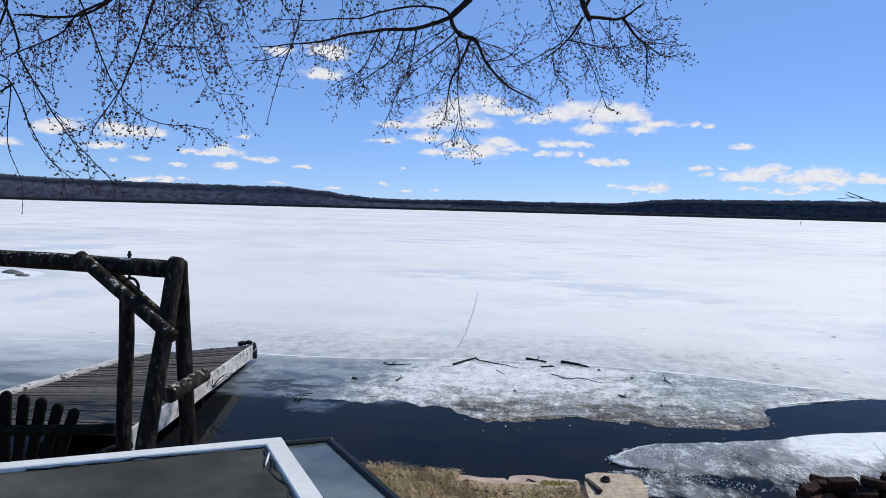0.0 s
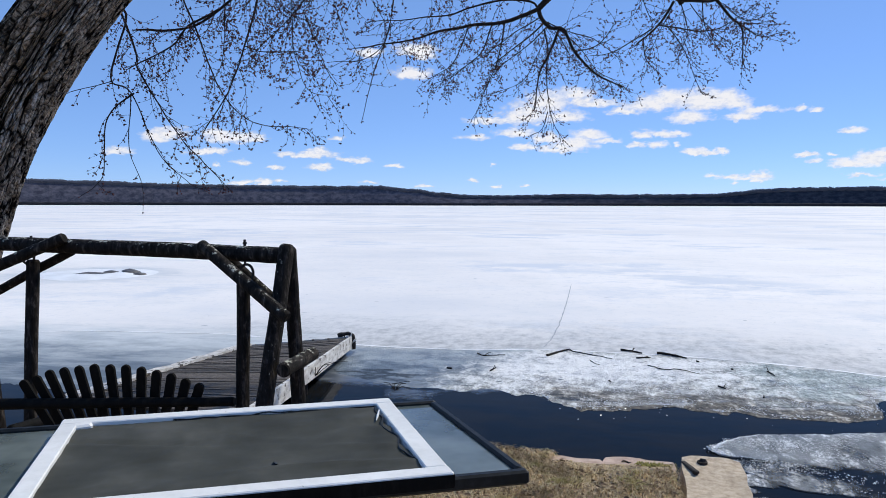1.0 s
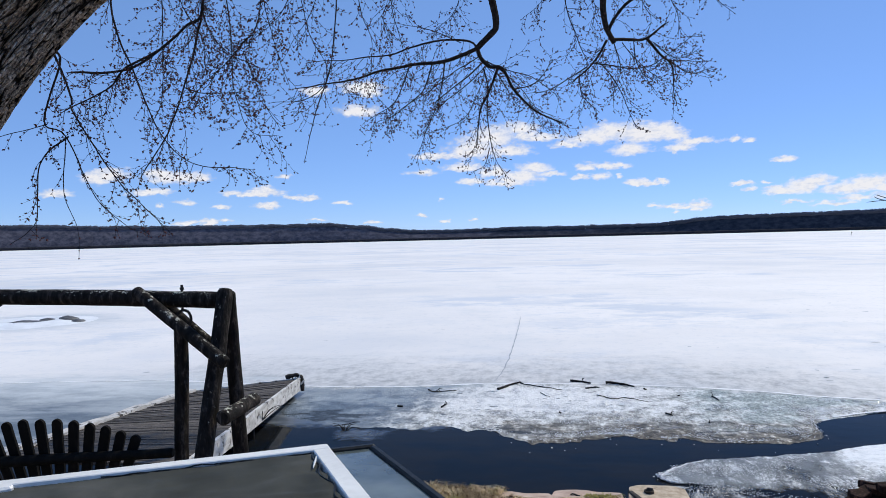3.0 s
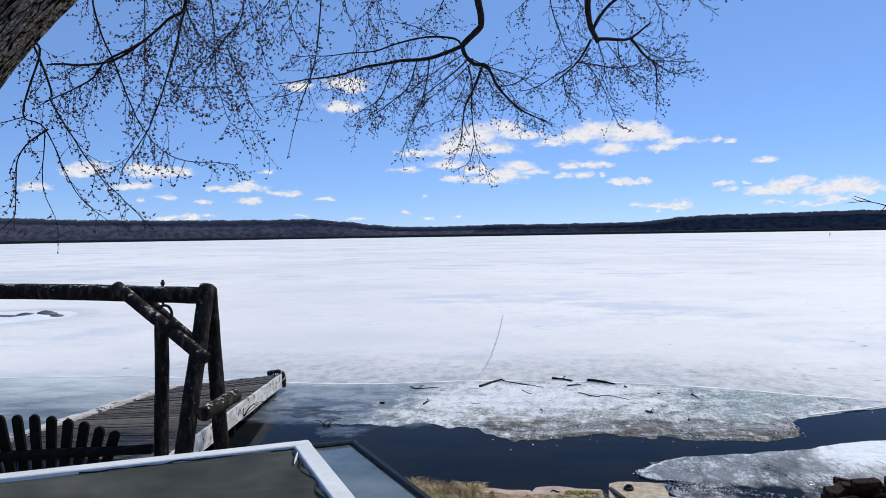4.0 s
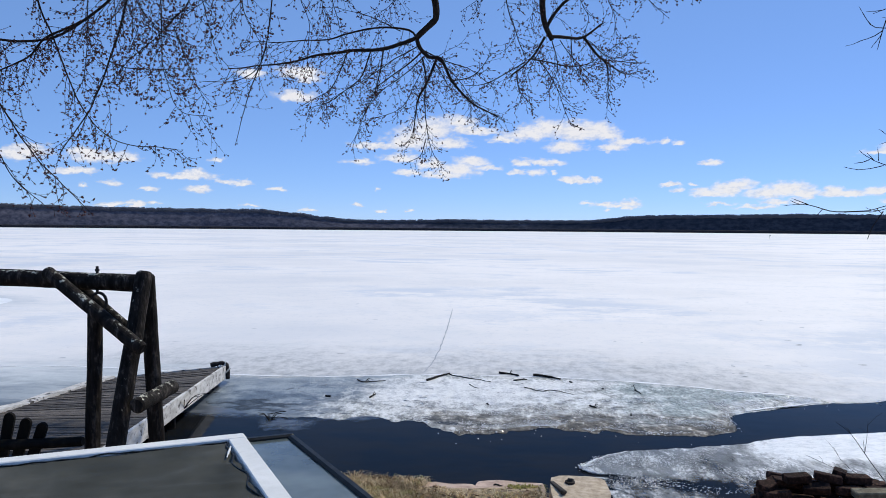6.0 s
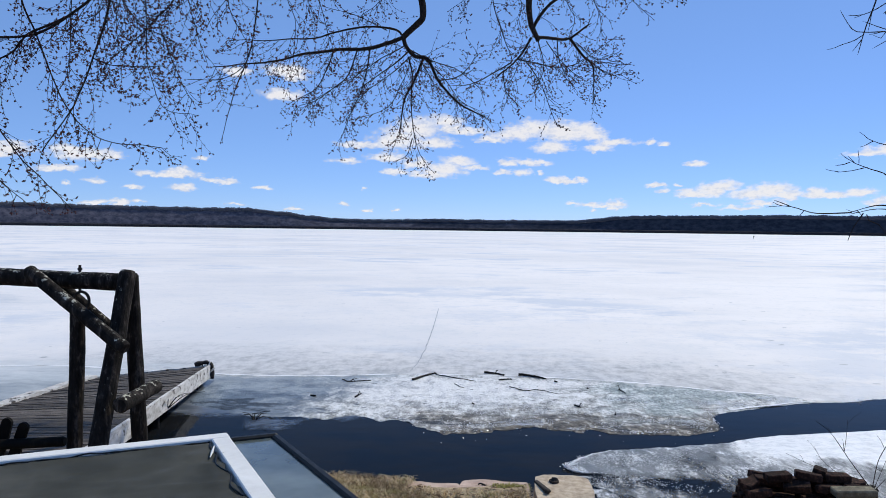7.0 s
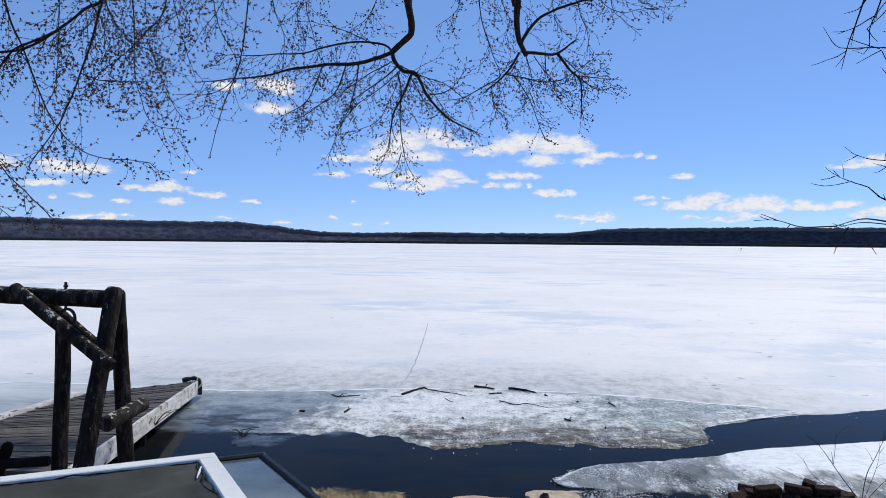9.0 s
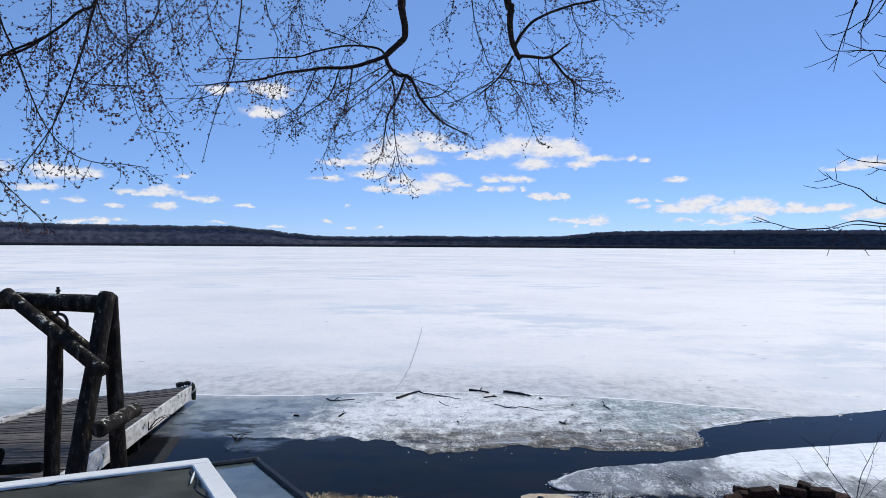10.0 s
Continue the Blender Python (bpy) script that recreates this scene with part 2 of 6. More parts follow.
def trunk_bark_material():
    """Old bark: long grey ribs along the trunk with shade painted into the furrows, cracked plates, pale lichen, one
    darker flank.
    """
    m, t, b = nodes_of("old_trunk_bark")
    uv = t.nodes.new("ShaderNodeTexCoord").outputs["UV"]

    def field(sx, sy, detail, rough=0.6):
        mp = node(t, "ShaderNodeMapping", Scale=(sx, sy, 1))
        t.links.new(uv, mp.inputs[0])
        return noise_of(t, mp.outputs[0], 1.0, detail, rough)

    def cracks(sx, sy, push):
        """Distance to the cracks between long plates."""
        mp = node(t, "ShaderNodeMapping", Scale=(sx, sy, 1))
        t.links.new(uv, mp.inputs[0])
        shift = node(t, "ShaderNodeTexNoise", Scale=0.9, Detail=4.0)
        t.links.new(mp.outputs[0], shift.inputs["Vector"])
        add = t.nodes.new("ShaderNodeMixRGB")
        add.blend_type = "ADD"
        add.inputs[0].default_value = push
        t.links.new(mp.outputs[0], add.inputs[1])
        t.links.new(shift.outputs["Color"], add.inputs[2])
        v = t.nodes.new("ShaderNodeTexVoronoi")
        v.feature = "DISTANCE_TO_EDGE"
        v.inputs["Scale"].default_value = 1.0
        t.links.new(add.outputs[0], v.inputs["Vector"])
        return v.outputs["Distance"]

    plates, chips = cracks(15, 2.6, 1.4), cracks(46, 11, 1.0)
    flakes = mix(t, 0.5, field(50, 7, 6, 0.72), field(120, 40, 5, 0.75))
    # broad blotches that roughen the border of the darker flank
    moss = noise_of(t, coords(t, (2.2, 2.2, 1.3)), 1.0, 6, 0.7)
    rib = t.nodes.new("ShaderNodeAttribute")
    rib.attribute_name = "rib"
    col = ramp(t, flakes, (0.40, (0.10, 0.078, 0.060)), (0.47, (0.34, 0.28, 0.225)), (0.52, (0.58, 0.49, 0.41)), (0.57, (0.88, 0.79, 0.70)))
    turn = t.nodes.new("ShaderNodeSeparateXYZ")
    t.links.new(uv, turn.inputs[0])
    # bark turns darker and speckled round one flank
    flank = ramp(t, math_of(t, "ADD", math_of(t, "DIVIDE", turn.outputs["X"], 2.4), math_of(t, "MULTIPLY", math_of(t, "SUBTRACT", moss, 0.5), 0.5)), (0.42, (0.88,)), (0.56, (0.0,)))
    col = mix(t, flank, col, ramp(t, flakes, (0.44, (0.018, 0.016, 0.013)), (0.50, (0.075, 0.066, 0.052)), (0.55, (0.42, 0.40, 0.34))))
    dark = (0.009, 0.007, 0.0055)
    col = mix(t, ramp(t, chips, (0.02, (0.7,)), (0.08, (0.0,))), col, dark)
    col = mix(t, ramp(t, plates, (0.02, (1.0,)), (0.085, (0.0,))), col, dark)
    # furrow shade painted into the colour, by rib depth
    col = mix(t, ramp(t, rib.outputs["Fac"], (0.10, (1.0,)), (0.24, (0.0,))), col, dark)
    deep = math_of(t, "ADD", math_of(t, "MINIMUM", plates, 0.16), math_of(t, "MULTIPLY", math_of(t, "MINIMUM", chips, 0.12), 0.5))
    t.links.new(col, b.inputs["Base Color"])
    b.inputs["Roughness"].default_value = 0.95
    b.inputs["Specular IOR Level"].default_value = 0.12
    bump(t, b, math_of(t, "ADD", math_of(t, "MULTIPLY", deep, 5.0), math_of(t, "MULTIPLY", flakes, 0.5)), 1.0, 0.03)
    return m


# where the pressed seam runs over the ice, and the broken edge of the ice below it
SEAM = [(-12, 13.5), (-10.8, 13.9), (-8.9, 14.09), (-7.8, 14.18), (-4.7, 13.70), (-3.15, 13.65), (-2.1, 13.79), (-1.0, 14.03), (0.6, 14.05), (1.7, 13.97), (2.76, 13.79), (3.84, 13.47), (4.65, 13.11), (5.5, 12.86), (6.2, 12.5)]
NEAR_EDGE = [(-60, 30), (-30, 16), (-14, 10.5), (-8, 9.4), (-6.3, 9.0), (-6.1, 11.6), (-4.6, 13.1), (-4.4, 12.0), (-4.15, 11.3), (-3.6, 11.0), (-3.2, 10.78), (-2.5, 10.72), (-1.95, 10.66), (-1.4, 10.84), (-1.1, 10.58), (-0.8, 10.64), (-0.36, 10.22), (-0.1, 10.02),
            (0.5, 10.18), (0.95, 10.40), (1.35, 10.42), (1.8, 10.2), (2.0, 10.38), (2.3, 10.2), (2.9, 10.16), (3.6, 10.33), (3.93, 10.75), (4.05, 11.35), (4.86, 11.82), (5.8, 12.27), (6.8, 12.50), (7.8, 12.9), (14, 15), (30, 22), (60, 34)]


def ice_material(name):
    """Snow ice; grey above the pressed seam, rotten below it: blue glass by the dock, a snow patch, brown crumbling
    rim, teal glass.
    """
    m, t, b = nodes_of(name)
    plain = t.nodes.new("ShaderNodeSeparateXYZ")
    t.links.new(coords(t), plain.inputs[0])
    X, Y = plain.outputs["X"], plain.outputs["Y"]

    def field(sx, sy, detail, rough=0.68):
        return noise_of(t, coords(t, (sx, sy, 1)), 1.0, detail, rough)

    def off(value, by, amount):
        return math_of(t, "ADD", value, math_of(t, "MULTIPLY", math_of(t, "SUBTRACT", by, 0.5), amount))

    def rise(value, a, b):
        r = node(t, "ShaderNodeMapRange")
        r.interpolation_type = "SMOOTHSTEP"
        t.links.new(value, r.inputs[0])
        r.inputs[1].default_value, r.inputs[2].default_value = a, b
        return r.outputs[0]

    def both(*fs):
        out = fs[0]
        for f in fs[1:]:
            out = math_of(t, "MULTIPLY", out, f)
        return out

    def line_of(pts):
        """The height in the plan of a line, given at each x."""
        at = node(t, "ShaderNodeMapRange")
        t.links.new(X, at.inputs[0])
        at.inputs[1].default_value, at.inputs[2].default_value = -12.0, 9.0
        h = ramp(t, at.outputs[0], *[((x + 12) / 21, ((y - 9) / 6,)) for x, y in pts])
        return math_of(t, "ADD", math_of(t, "MULTIPLY", h, 6.0), 9.0)

    def blob(cx, cy, rx, ry, edge=0.5):
        dx = math_of(t, "DIVIDE", math_of(t, "SUBTRACT", off(X, wob, 3.6), cx), rx)
        dy = math_of(t, "DIVIDE", math_of(t, "SUBTRACT", off(Y, wob2, 3.0), cy), ry)
        r = math_of(t, "SQRT", math_of(t, "ADD", math_of(t, "MULTIPLY", dx, dx), math_of(t, "MULTIPLY", dy, dy)))
        return rise(r, 1.0 + edge, 1.0 - edge)

    wob, wob2 = field(0.9, 1.5, 6), noise_of(t, coords(t, (0.8, 1.9, 7)), 1.0, 7, 0.7)
    fine = noise_of(t, coords(t, (3.6, 2.2, 3)), 1.0, 8, 0.76)
    speck = noise_of(t, coords(t, (17, 9, 10)), 1.0, 5, 0.8)
    mid = field(0.30, 0.42, 9, 0.72)
    # snow ice out on the lake: broad soft tints, thin scoured streaks
    col = ramp(t, field(0.024, 0.028, 7, 0.62), (0.36, (0.68, 0.685, 0.71)), (0.46, (0.805, 0.782, 0.772)), (0.54, (0.885, 0.852, 0.830)))
    scour = both(ramp(t, field(0.16, 0.20, 8, 0.74), (0.46, (0.0,)), (0.56, (0.9,))), ramp(t, field(0.040, 0.055, 3), (0.49, (0.0,)), (0.56, (1.0,))))
    col = mix(t, both(scour, 0.9), col, (0.60, 0.64, 0.71))
    col = mix(t, ramp(t, mid, (0.36, (0.5,)), (0.47, (0.0,))), col, (0.69, 0.70, 0.715))
    col = mix(t, ramp(t, fine, (0.36, (0.35,)), (0.47, (0.0,))), col, (0.60, 0.62, 0.66))
    # how far above the seam and above the broken rim
    over = math_of(t, "SUBTRACT", Y, line_of(SEAM))
    rim = math_of(t, "SUBTRACT", Y, line_of([(x, y) for x, y in NEAR_EDGE if -4 < x < 8] + [(9, 13.3)]))
    below = rise(off(off(over, fine, 0.9), mid, 1.2), 0.10, -0.16)
    wet = both(below, rise(X, -5.8, -5.0))
    # grey band above the seam
    grey_band = both(rise(off(over, wob, 4.0), 4.6, 0.2), rise(off(X, wob2, 7.0), 9.0, 4.0), rise(off(X, wob, 5.0), -10.0, -6.0))
    grey_band = both(grey_band, ramp(t, mid, (0.36, (1.0,)), (0.62, (0.62,))))
    col = mix(t, both(grey_band, 0.95), col, ramp(t, fine, (0.38, (0.27, 0.285, 0.30)), (0.48, (0.42, 0.43, 0.45)), (0.58, (0.57, 0.575, 0.585))))
    # rotten ice below the seam
    grain = ramp(t, fine, (0.36, (0.15, 0.15, 0.145)), (0.44, (0.38, 0.385, 0.375)), (0.52, (0.60, 0.605, 0.595)), (0.60, (0.84, 0.85, 0.85)))
    lay = ramp(t, field(1.2, 1.0, 9, 0.76), (0.38, (0.20, 0.20, 0.20)), (0.50, (0.5, 0.5, 0.5)), (0.62, (0.80, 0.80, 0.80)))
    grain = mix(t, 0.5, grain, lay, "OVERLAY")
    snow = ramp(t, fine, (0.36, (0.55, 0.56, 0.58)), (0.50, (0.80, 0.80, 0.80)), (0.62, (0.90, 0.90, 0.89)))
    grain = mix(t, both(blob(-0.25, 12.75, 1.8, 1.15), 0.95), grain, snow)
    grain = mix(t, both(blob(1.4, 13.1, 1.4, 0.55), 0.8), grain, snow)
    grain = mix(t, both(blob(-0.9, 11.75, 0.8, 0.75), 0.6), grain, snow)
    teal = ramp(t, fine, (0.38, (0.20, 0.245, 0.25)), (0.52, (0.36, 0.41, 0.41)), (0.62, (0.62, 0.66, 0.65)))
    grain = mix(t, both(rise(off(X, wob, 4.0), 2.3, 3.3), rise(off(rim, wob2, 2.0), 0.45, 0.8), 0.9), grain, teal)
    brown = ramp(t, fine, (0.40, (0.020, 0.016, 0.011)), (0.48, (0.085, 0.070, 0.049)), (0.55, (0.21, 0.183, 0.142)), (0.62, (0.70, 0.68, 0.64)))
    grain = mix(t, both(rise(off(rim, wob, 3.4), 1.5, 0.25), rise(off(X, wob2, 2.0), -1.0, -0.2), rise(X, 4.3, 3.9), 0.95), grain, brown)
    blue = ramp(t, field(0.9, 0.9, 8, 0.7), (0.38, (0.070, 0.098, 0.140)), (0.50, (0.155, 0.195, 0.245)), (0.60, (0.31, 0.355, 0.40)))
    blue = mix(t, both(ramp(t, fine, (0.52, (0.0,)), (0.62, (0.8,))), rise(X, -3.6, -2.0)), blue, (0.62, 0.64, 0.65))
    blue = mix(t, both(rise(off(over, wob, 3.0), -1.3, 0.1), 0.6), blue, (0.44, 0.48, 0.51))
    for hx, hy, hr in ((0.19, 10.52, 0.30), (2.37, 10.42, 0.22), (2.94, 10.72, 0.20), (-0.55, 10.75, 0.16), (1.25, 10.75, 0.14)):
        grain = mix(t, both(blob(hx, hy, hr, hr * 0.42, 0.35), 0.9), grain, (0.012, 0.018, 0.027))
    grain = mix(t, 0.5, grain, ramp(t, speck, (0.40, (0.08, 0.08, 0.08)), (0.51, (0.5, 0.5, 0.5)), (0.60, (0.97, 0.97, 0.97))), "OVERLAY")
    west = rise(off(math_of(t, "SUBTRACT", X, math_of(t, "MULTIPLY", math_of(t, "SUBTRACT", Y, 12.0), 0.35)), wob, 2.6), -1.3, -2.6)
    grain = mix(t, west, grain, blue)
    for hx, hy, hr in ((-3.95, 11.45, 0.42), (-3.1, 11.2, 0.40), (-3.5, 11.32, 0.30)):
        grain = mix(t, both(blob(hx, hy, hr, hr * 0.35, 0.6), 0.85), grain, (0.016, 0.024, 0.036))
    # beyond the dock the melt reaches further out
    melt = mix(t, rise(off(over, wob, 5.0), -0.1, -3.6), (0.56, 0.595, 0.62), (0.12, 0.155, 0.20))
    melt = mix(t, ramp(t, field(0.35, 1.6, 8, 0.72), (0.40, (0.6,)), (0.52, (0.0,))), melt, (0.36, 0.40, 0.44))
    soak = both(rise(off(off(over, wob, 4.0), mid, 3.0), 2.0, -1.2), rise(X, -5.0, -5.8))
    col = mix(t, wet, col, grain)
    col = mix(t, soak, col, melt)
    # grey moat round the heaved ice at the rocks
    rx, ry = math_of(t, "SUBTRACT", off(X, wob, 2.4), -19.9), math_of(t, "SUBTRACT", off(Y, wob2, 2.4), 25.2)
    far = math_of(t, "SQRT", math_of(t, "ADD", math_of(t, "MULTIPLY", rx, rx), math_of(t, "MULTIPLY", ry, ry)))
    moat = both(rise(far, 1.9, 2.4), rise(far, 4.2, 2.6))
    col = mix(t, both(moat, ramp(t, mid, (0.36, (0.85,)), (0.60, (0.35,)))), col, (0.47, 0.52, 0.575))
    t.links.new(col, b.inputs["Base Color"])
    t.links.new(math_of(t, "SUBTRACT", 0.75, math_of(t, "MULTIPLY", wet, 0.25)), b.inputs["Roughness"])
    t.links.new(math_of(t, "SUBTRACT", 0.35, math_of(t, "MULTIPLY", wet, 0.20)), b.inputs["Specular IOR Level"])
    relief = math_of(t, "ADD", math_of(t, "MULTIPLY", wet, 0.75), 0.25)
    bump(t, b, both(math_of(t, "ADD", fine, math_of(t, "MULTIPLY", speck, 0.4)), relief), 1.0, 0.038)
    return m


def slush_material():
    """A drifting floe: white snow on its broad part, grey, glassy and full of holes where it rots."""
    m, t, b = nodes_of("floe_ice")
    sep = t.nodes.new("ShaderNodeSeparateXYZ")
    t.links.new(coords(t), sep.inputs[0])
    fine = noise_of(t, coords(t, (5, 8, 3)), 1.0, 8, 0.78)
    blot = math_of(t, "SUBTRACT", noise_of(t, coords(t, (1.7, 0.8, 1)), 1.0, 8, 0.70), 0.5)

    def rise(value, a, b):
        r = node(t, "ShaderNodeMapRange")
        r.interpolation_type = "SMOOTHSTEP"
        t.links.new(value, r.inputs[0])
        r.inputs[1].default_value, r.inputs[2].default_value = a, b
        return r.outputs[0]

    x = math_of(t, "ADD", sep.outputs["X"], math_of(t, "MULTIPLY", blot, 3.2))
    y = math_of(t, "ADD", sep.outputs["Y"], math_of(t, "MULTIPLY", blot, 2.2))
    white = math_of(t, "MULTIPLY", rise(x, 3.4, 4.1), rise(y, 8.75, 9.25))
    film = noise_of(t, coords(t, (1.4, 0.55, 1)), 1.0, 5, 0.6)
    grey = ramp(t, film, (0.38, (0.060, 0.070, 0.078)), (0.50, (0.108, 0.119, 0.125)), (0.60, (0.175, 0.187, 0.190)))
    speck = noise_of(t, coords(t, (15, 8, 5)), 1.0, 5, 0.8)
    snow = ramp(t, fine, (0.38, (0.66, 0.68, 0.70)), (0.52, (0.86, 0.87, 0.88)), (0.64, (0.93, 0.93, 0.93)))
    patch = noise_of(t, coords(t, (2.3, 0.95, 1)), 1.0, 7, 0.70)
    crumbs = math_of(t, "MULTIPLY", ramp(t, patch, (0.485, (0.0,)), (0.56, (1.0,))), ramp(t, speck, (0.46, (0.04,)), (0.56, (1.0,))))
    grey = mix(t, crumbs, grey, snow)
    t.links.new(mix(t, white, grey, snow), b.inputs["Base Color"])
    lead = noise_of(t, coords(t, (1.5, 0.8, 1)), 1.0, 6, 0.66)
    near = math_of(t, "MULTIPLY", math_of(t, "SUBTRACT", 8.62, sep.outputs["Y"]), 0.42, True)
    holes = math_of(t, "SUBTRACT", lead, math_of(t, "MINIMUM", near, 0.14))
    t.links.new(math_of(t, "MAXIMUM", white, ramp(t, holes, (0.31, (0.0,)), (0.40, (0.55,)), (0.52, (0.95,)))), b.inputs["Alpha"])
    b.inputs["Roughness"].default_value = 0.35
    bump(t, b, fine, 0.9, 0.02)
    return m


def water_material():
    """Still dark water over a brown lake bed."""
    m, t, b = nodes_of("lake_water")
    bed = noise_of(t, coords(t, (0.8, 1.3, 1)), 1.0, 6, 0.65)
    t.links.new(ramp(t, bed, (0.42, (0.0050, 0.0085, 0.0145)), (0.58, (0.0105, 0.0115, 0.0135))), b.inputs["Base Color"])
    b.inputs["Roughness"].default_value = 0.05
    b.inputs["IOR"].default_value = 1.333
    b.inputs["Specular IOR Level"].default_value = 0.035
    bump(t, b, noise_of(t, coords(t, (2.5, 5, 1)), 1.0, 3), 0.12, 0.02)
    return m


def thin_ice_material():
    """Skin of refrozen ice, in patches with open water between."""
    m, t, b = nodes_of("thin_ice")
    n = noise_of(t, coords(t, (0.55, 0.8, 1)), 1.0, 6, 0.62)
    fine = noise_of(t, coords(t, (3, 6, 1)), 1.0, 5)
    t.links.new(ramp(t, fine, (0.3, (0.05, 0.065, 0.095)), (0.55, (0.13, 0.155, 0.195)), (0.75, (0.30, 0.33, 0.38))), b.inputs["Base Color"])
    b.inputs["Roughness"].default_value = 0.3
    sep = t.nodes.new("ShaderNodeSeparateXYZ")
    t.links.new(coords(t), sep.inputs[0])
    edge = math_of(t, "MULTIPLY", math_of(t, "SUBTRACT", sep.outputs["Y"], 10.9), 0.16)
    t.links.new(ramp(t, math_of(t, "ADD", n, edge), (0.44, (0.0,)), (0.58, (0.8,))), b.inputs["Alpha"])
    return m


def glass_material():
    """Smoked glass of the table top, with cloudy sky reflections put into its colour."""
    m, t, b = nodes_of("table_glass")
    # soft pale blotches imitate clouds mirrored in the pane
    film = noise_of(t, coords(t, (1, 1, 1)), 2.6, 4, 0.5)
    t.links.new(ramp(t, film, (0.36, (0.030, 0.045, 0.048)), (0.64, (0.175, 0.205, 0.20))), b.inputs["Base Color"])
    b.inputs["Roughness"].default_value = 0.13
    b.inputs["IOR"].default_value = 1.5
    b.inputs["Specular IOR Level"].default_value = 0.9
    return m


def screen_material():
    """Grey fly-screen cloth, thin enough to let the glass under it show a little; blurred reflections are painted on.
    """
    m, t, b = nodes_of("screen_cloth")
    # lighter blotches stand for blurred reflections on the cloth
    blot = noise_of(t, coords(t), 3.2, 4, 0.6)
    t.links.new(ramp(t, blot, (0.36, (0.038, 0.039, 0.032)), (0.5, (0.058, 0.059, 0.050)), (0.64, (0.088, 0.087, 0.076))), b.inputs["Base Color"])
    b.inputs["Roughness"].default_value = 0.75
    b.inputs["Specular IOR Level"].default_value = 0.25
    w = noise_of(t, coords(t), 700, 1)
    bump(t, b, w, 0.15, 0.001)
    b.inputs["Alpha"].default_value = 0.9
    return m


def cloud_material():
    """Fair-weather cloud at a great distance: thick where the lobes overlap, torn into wisps at its rim."""
    m = bpy.data.materials.new("cloud_vapour")
    m.use_nodes = True
    t = m.node_tree
    t.nodes.clear()
    out = t.nodes.new("ShaderNodeOutputMaterial")
    vapour = t.nodes.new("ShaderNodeAttribute")
    vapour.attribute_name = "vapour"
    torn = noise_of(t, coords(t, (0.017, 0.017, 0.030)), 1.0, 9, 0.62)
    puffs = noise_of(t, coords(t, (0.026, 0.026, 0.050)), 1.0, 4, 0.55)
    ragged_by = math_of(t, "MULTIPLY", math_of(t, "SUBTRACT", torn, 0.5), 1.5)
    dens = math_of(t, "ADD", vapour.outputs["Fac"], ragged_by)
    alpha = ramp(t, dens, (0.0, (0.0,)), (0.20, (0.24,)), (0.45, (0.66,)), (0.85, (0.94,)))
    body = math_of(t, "ADD", math_of(t, "MULTIPLY", dens, 0.16), puffs)
    # clouds glow by themselves; their grey shading is painted into this colour
    col = ramp(t, body, (0.44, (0.78, 0.815, 0.92)), (0.56, (0.90, 0.91, 0.97)), (0.66, (1.0, 0.985, 1.0)))
    e = node(t, "ShaderNodeEmission", Strength=0.95)
    t.links.new(col, e.inputs["Color"])
    clear = t.nodes.new("ShaderNodeBsdfTransparent")
    mx = t.nodes.new("ShaderNodeMixShader")
    t.links.new(alpha, mx.inputs[0])
    t.links.new(clear.outputs[0], mx.inputs[1])
    t.links.new(e.outputs[0], mx.inputs[2])
    t.links.new(mx.outputs[0], out.inputs[0])
    return m


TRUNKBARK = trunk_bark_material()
GRASS, ICE, FLOE, WATER = grass_material(), ice_material("lake_ice"), slush_material(), water_material()
THIN, GLASS, SCREEN, CLOUD = thin_ice_material(), glass_material(), screen_material(), cloud_material()
RIDGE = rough_material("pressed_ice_ridge", (0.84, 0.85, 0.87), (0.90, 0.91, 0.92), (0.94, 0.94, 0.95), 8, (1, 1, 1), 0.5, 0.3, 0.01)
CRACK = rough_material("grey_ice_crack", (0.24, 0.26, 0.29), (0.38, 0.40, 0.43), (0.54, 0.56, 0.59), 6, (1, 1, 1), 0.5, 0.3, 0.01)
GLINT = rough_material("glittering_ice_grain", (0.84, 0.86, 0.88), (0.90, 0.91, 0.92), (0.95, 0.95, 0.95), 9, (1, 1, 1), 0.16, 0.0, 0.001)
DENT = rough_material("dark_wet_dent", (0.05, 0.052, 0.055), (0.10, 0.102, 0.105), (0.18, 0.18, 0.18), 9, (1, 1, 1), 0.3, 0.2, 0.004)
PIT = rough_material("melt_pit_ice", (0.34, 0.36, 0.39), (0.50, 0.52, 0.54), (0.64, 0.65, 0.66), 9, (1, 1, 1), 0.5, 0.3, 0.01)

# ---- ground: one sheet from the lawn under the lake to the far shore ----
WALL_Y = 5.42


def step(a, b, x):
    t = min(1.0, max(0.0, (x - a) / (b - a)))
    return t * t * (3 - 2 * t)


def ground_height(x, y):
    lawn = 1.43 - 0.45 * step(2.3, 4.6, y) + 0.05 * noise.noise((x * 0.6, y * 0.6, 0)) + 0.015 * noise.noise((x * 4, y * 4, 3))
    lawn -= 0.14 * step(0.64, 0.70, x) * step(4.42, 4.58, y)
    lawn -= 0.12 * step(-1.5, -3.0, x) * step(2.5, 4.5, y)
    if x < -1.6:
        edge = 5.2
        lawn -= 0.30 * step(3.2, 5.0, y)
    elif x < 1.02:
        edge = WALL_Y - 0.12
    elif x < 2.2:
        edge = 4.1
    else:
        edge = 6.0
        lawn -= 0.45 * step(3.0, 5.0, y)
    return lawn + (-1.3 - lawn) * step(edge, edge + 0.10, y)


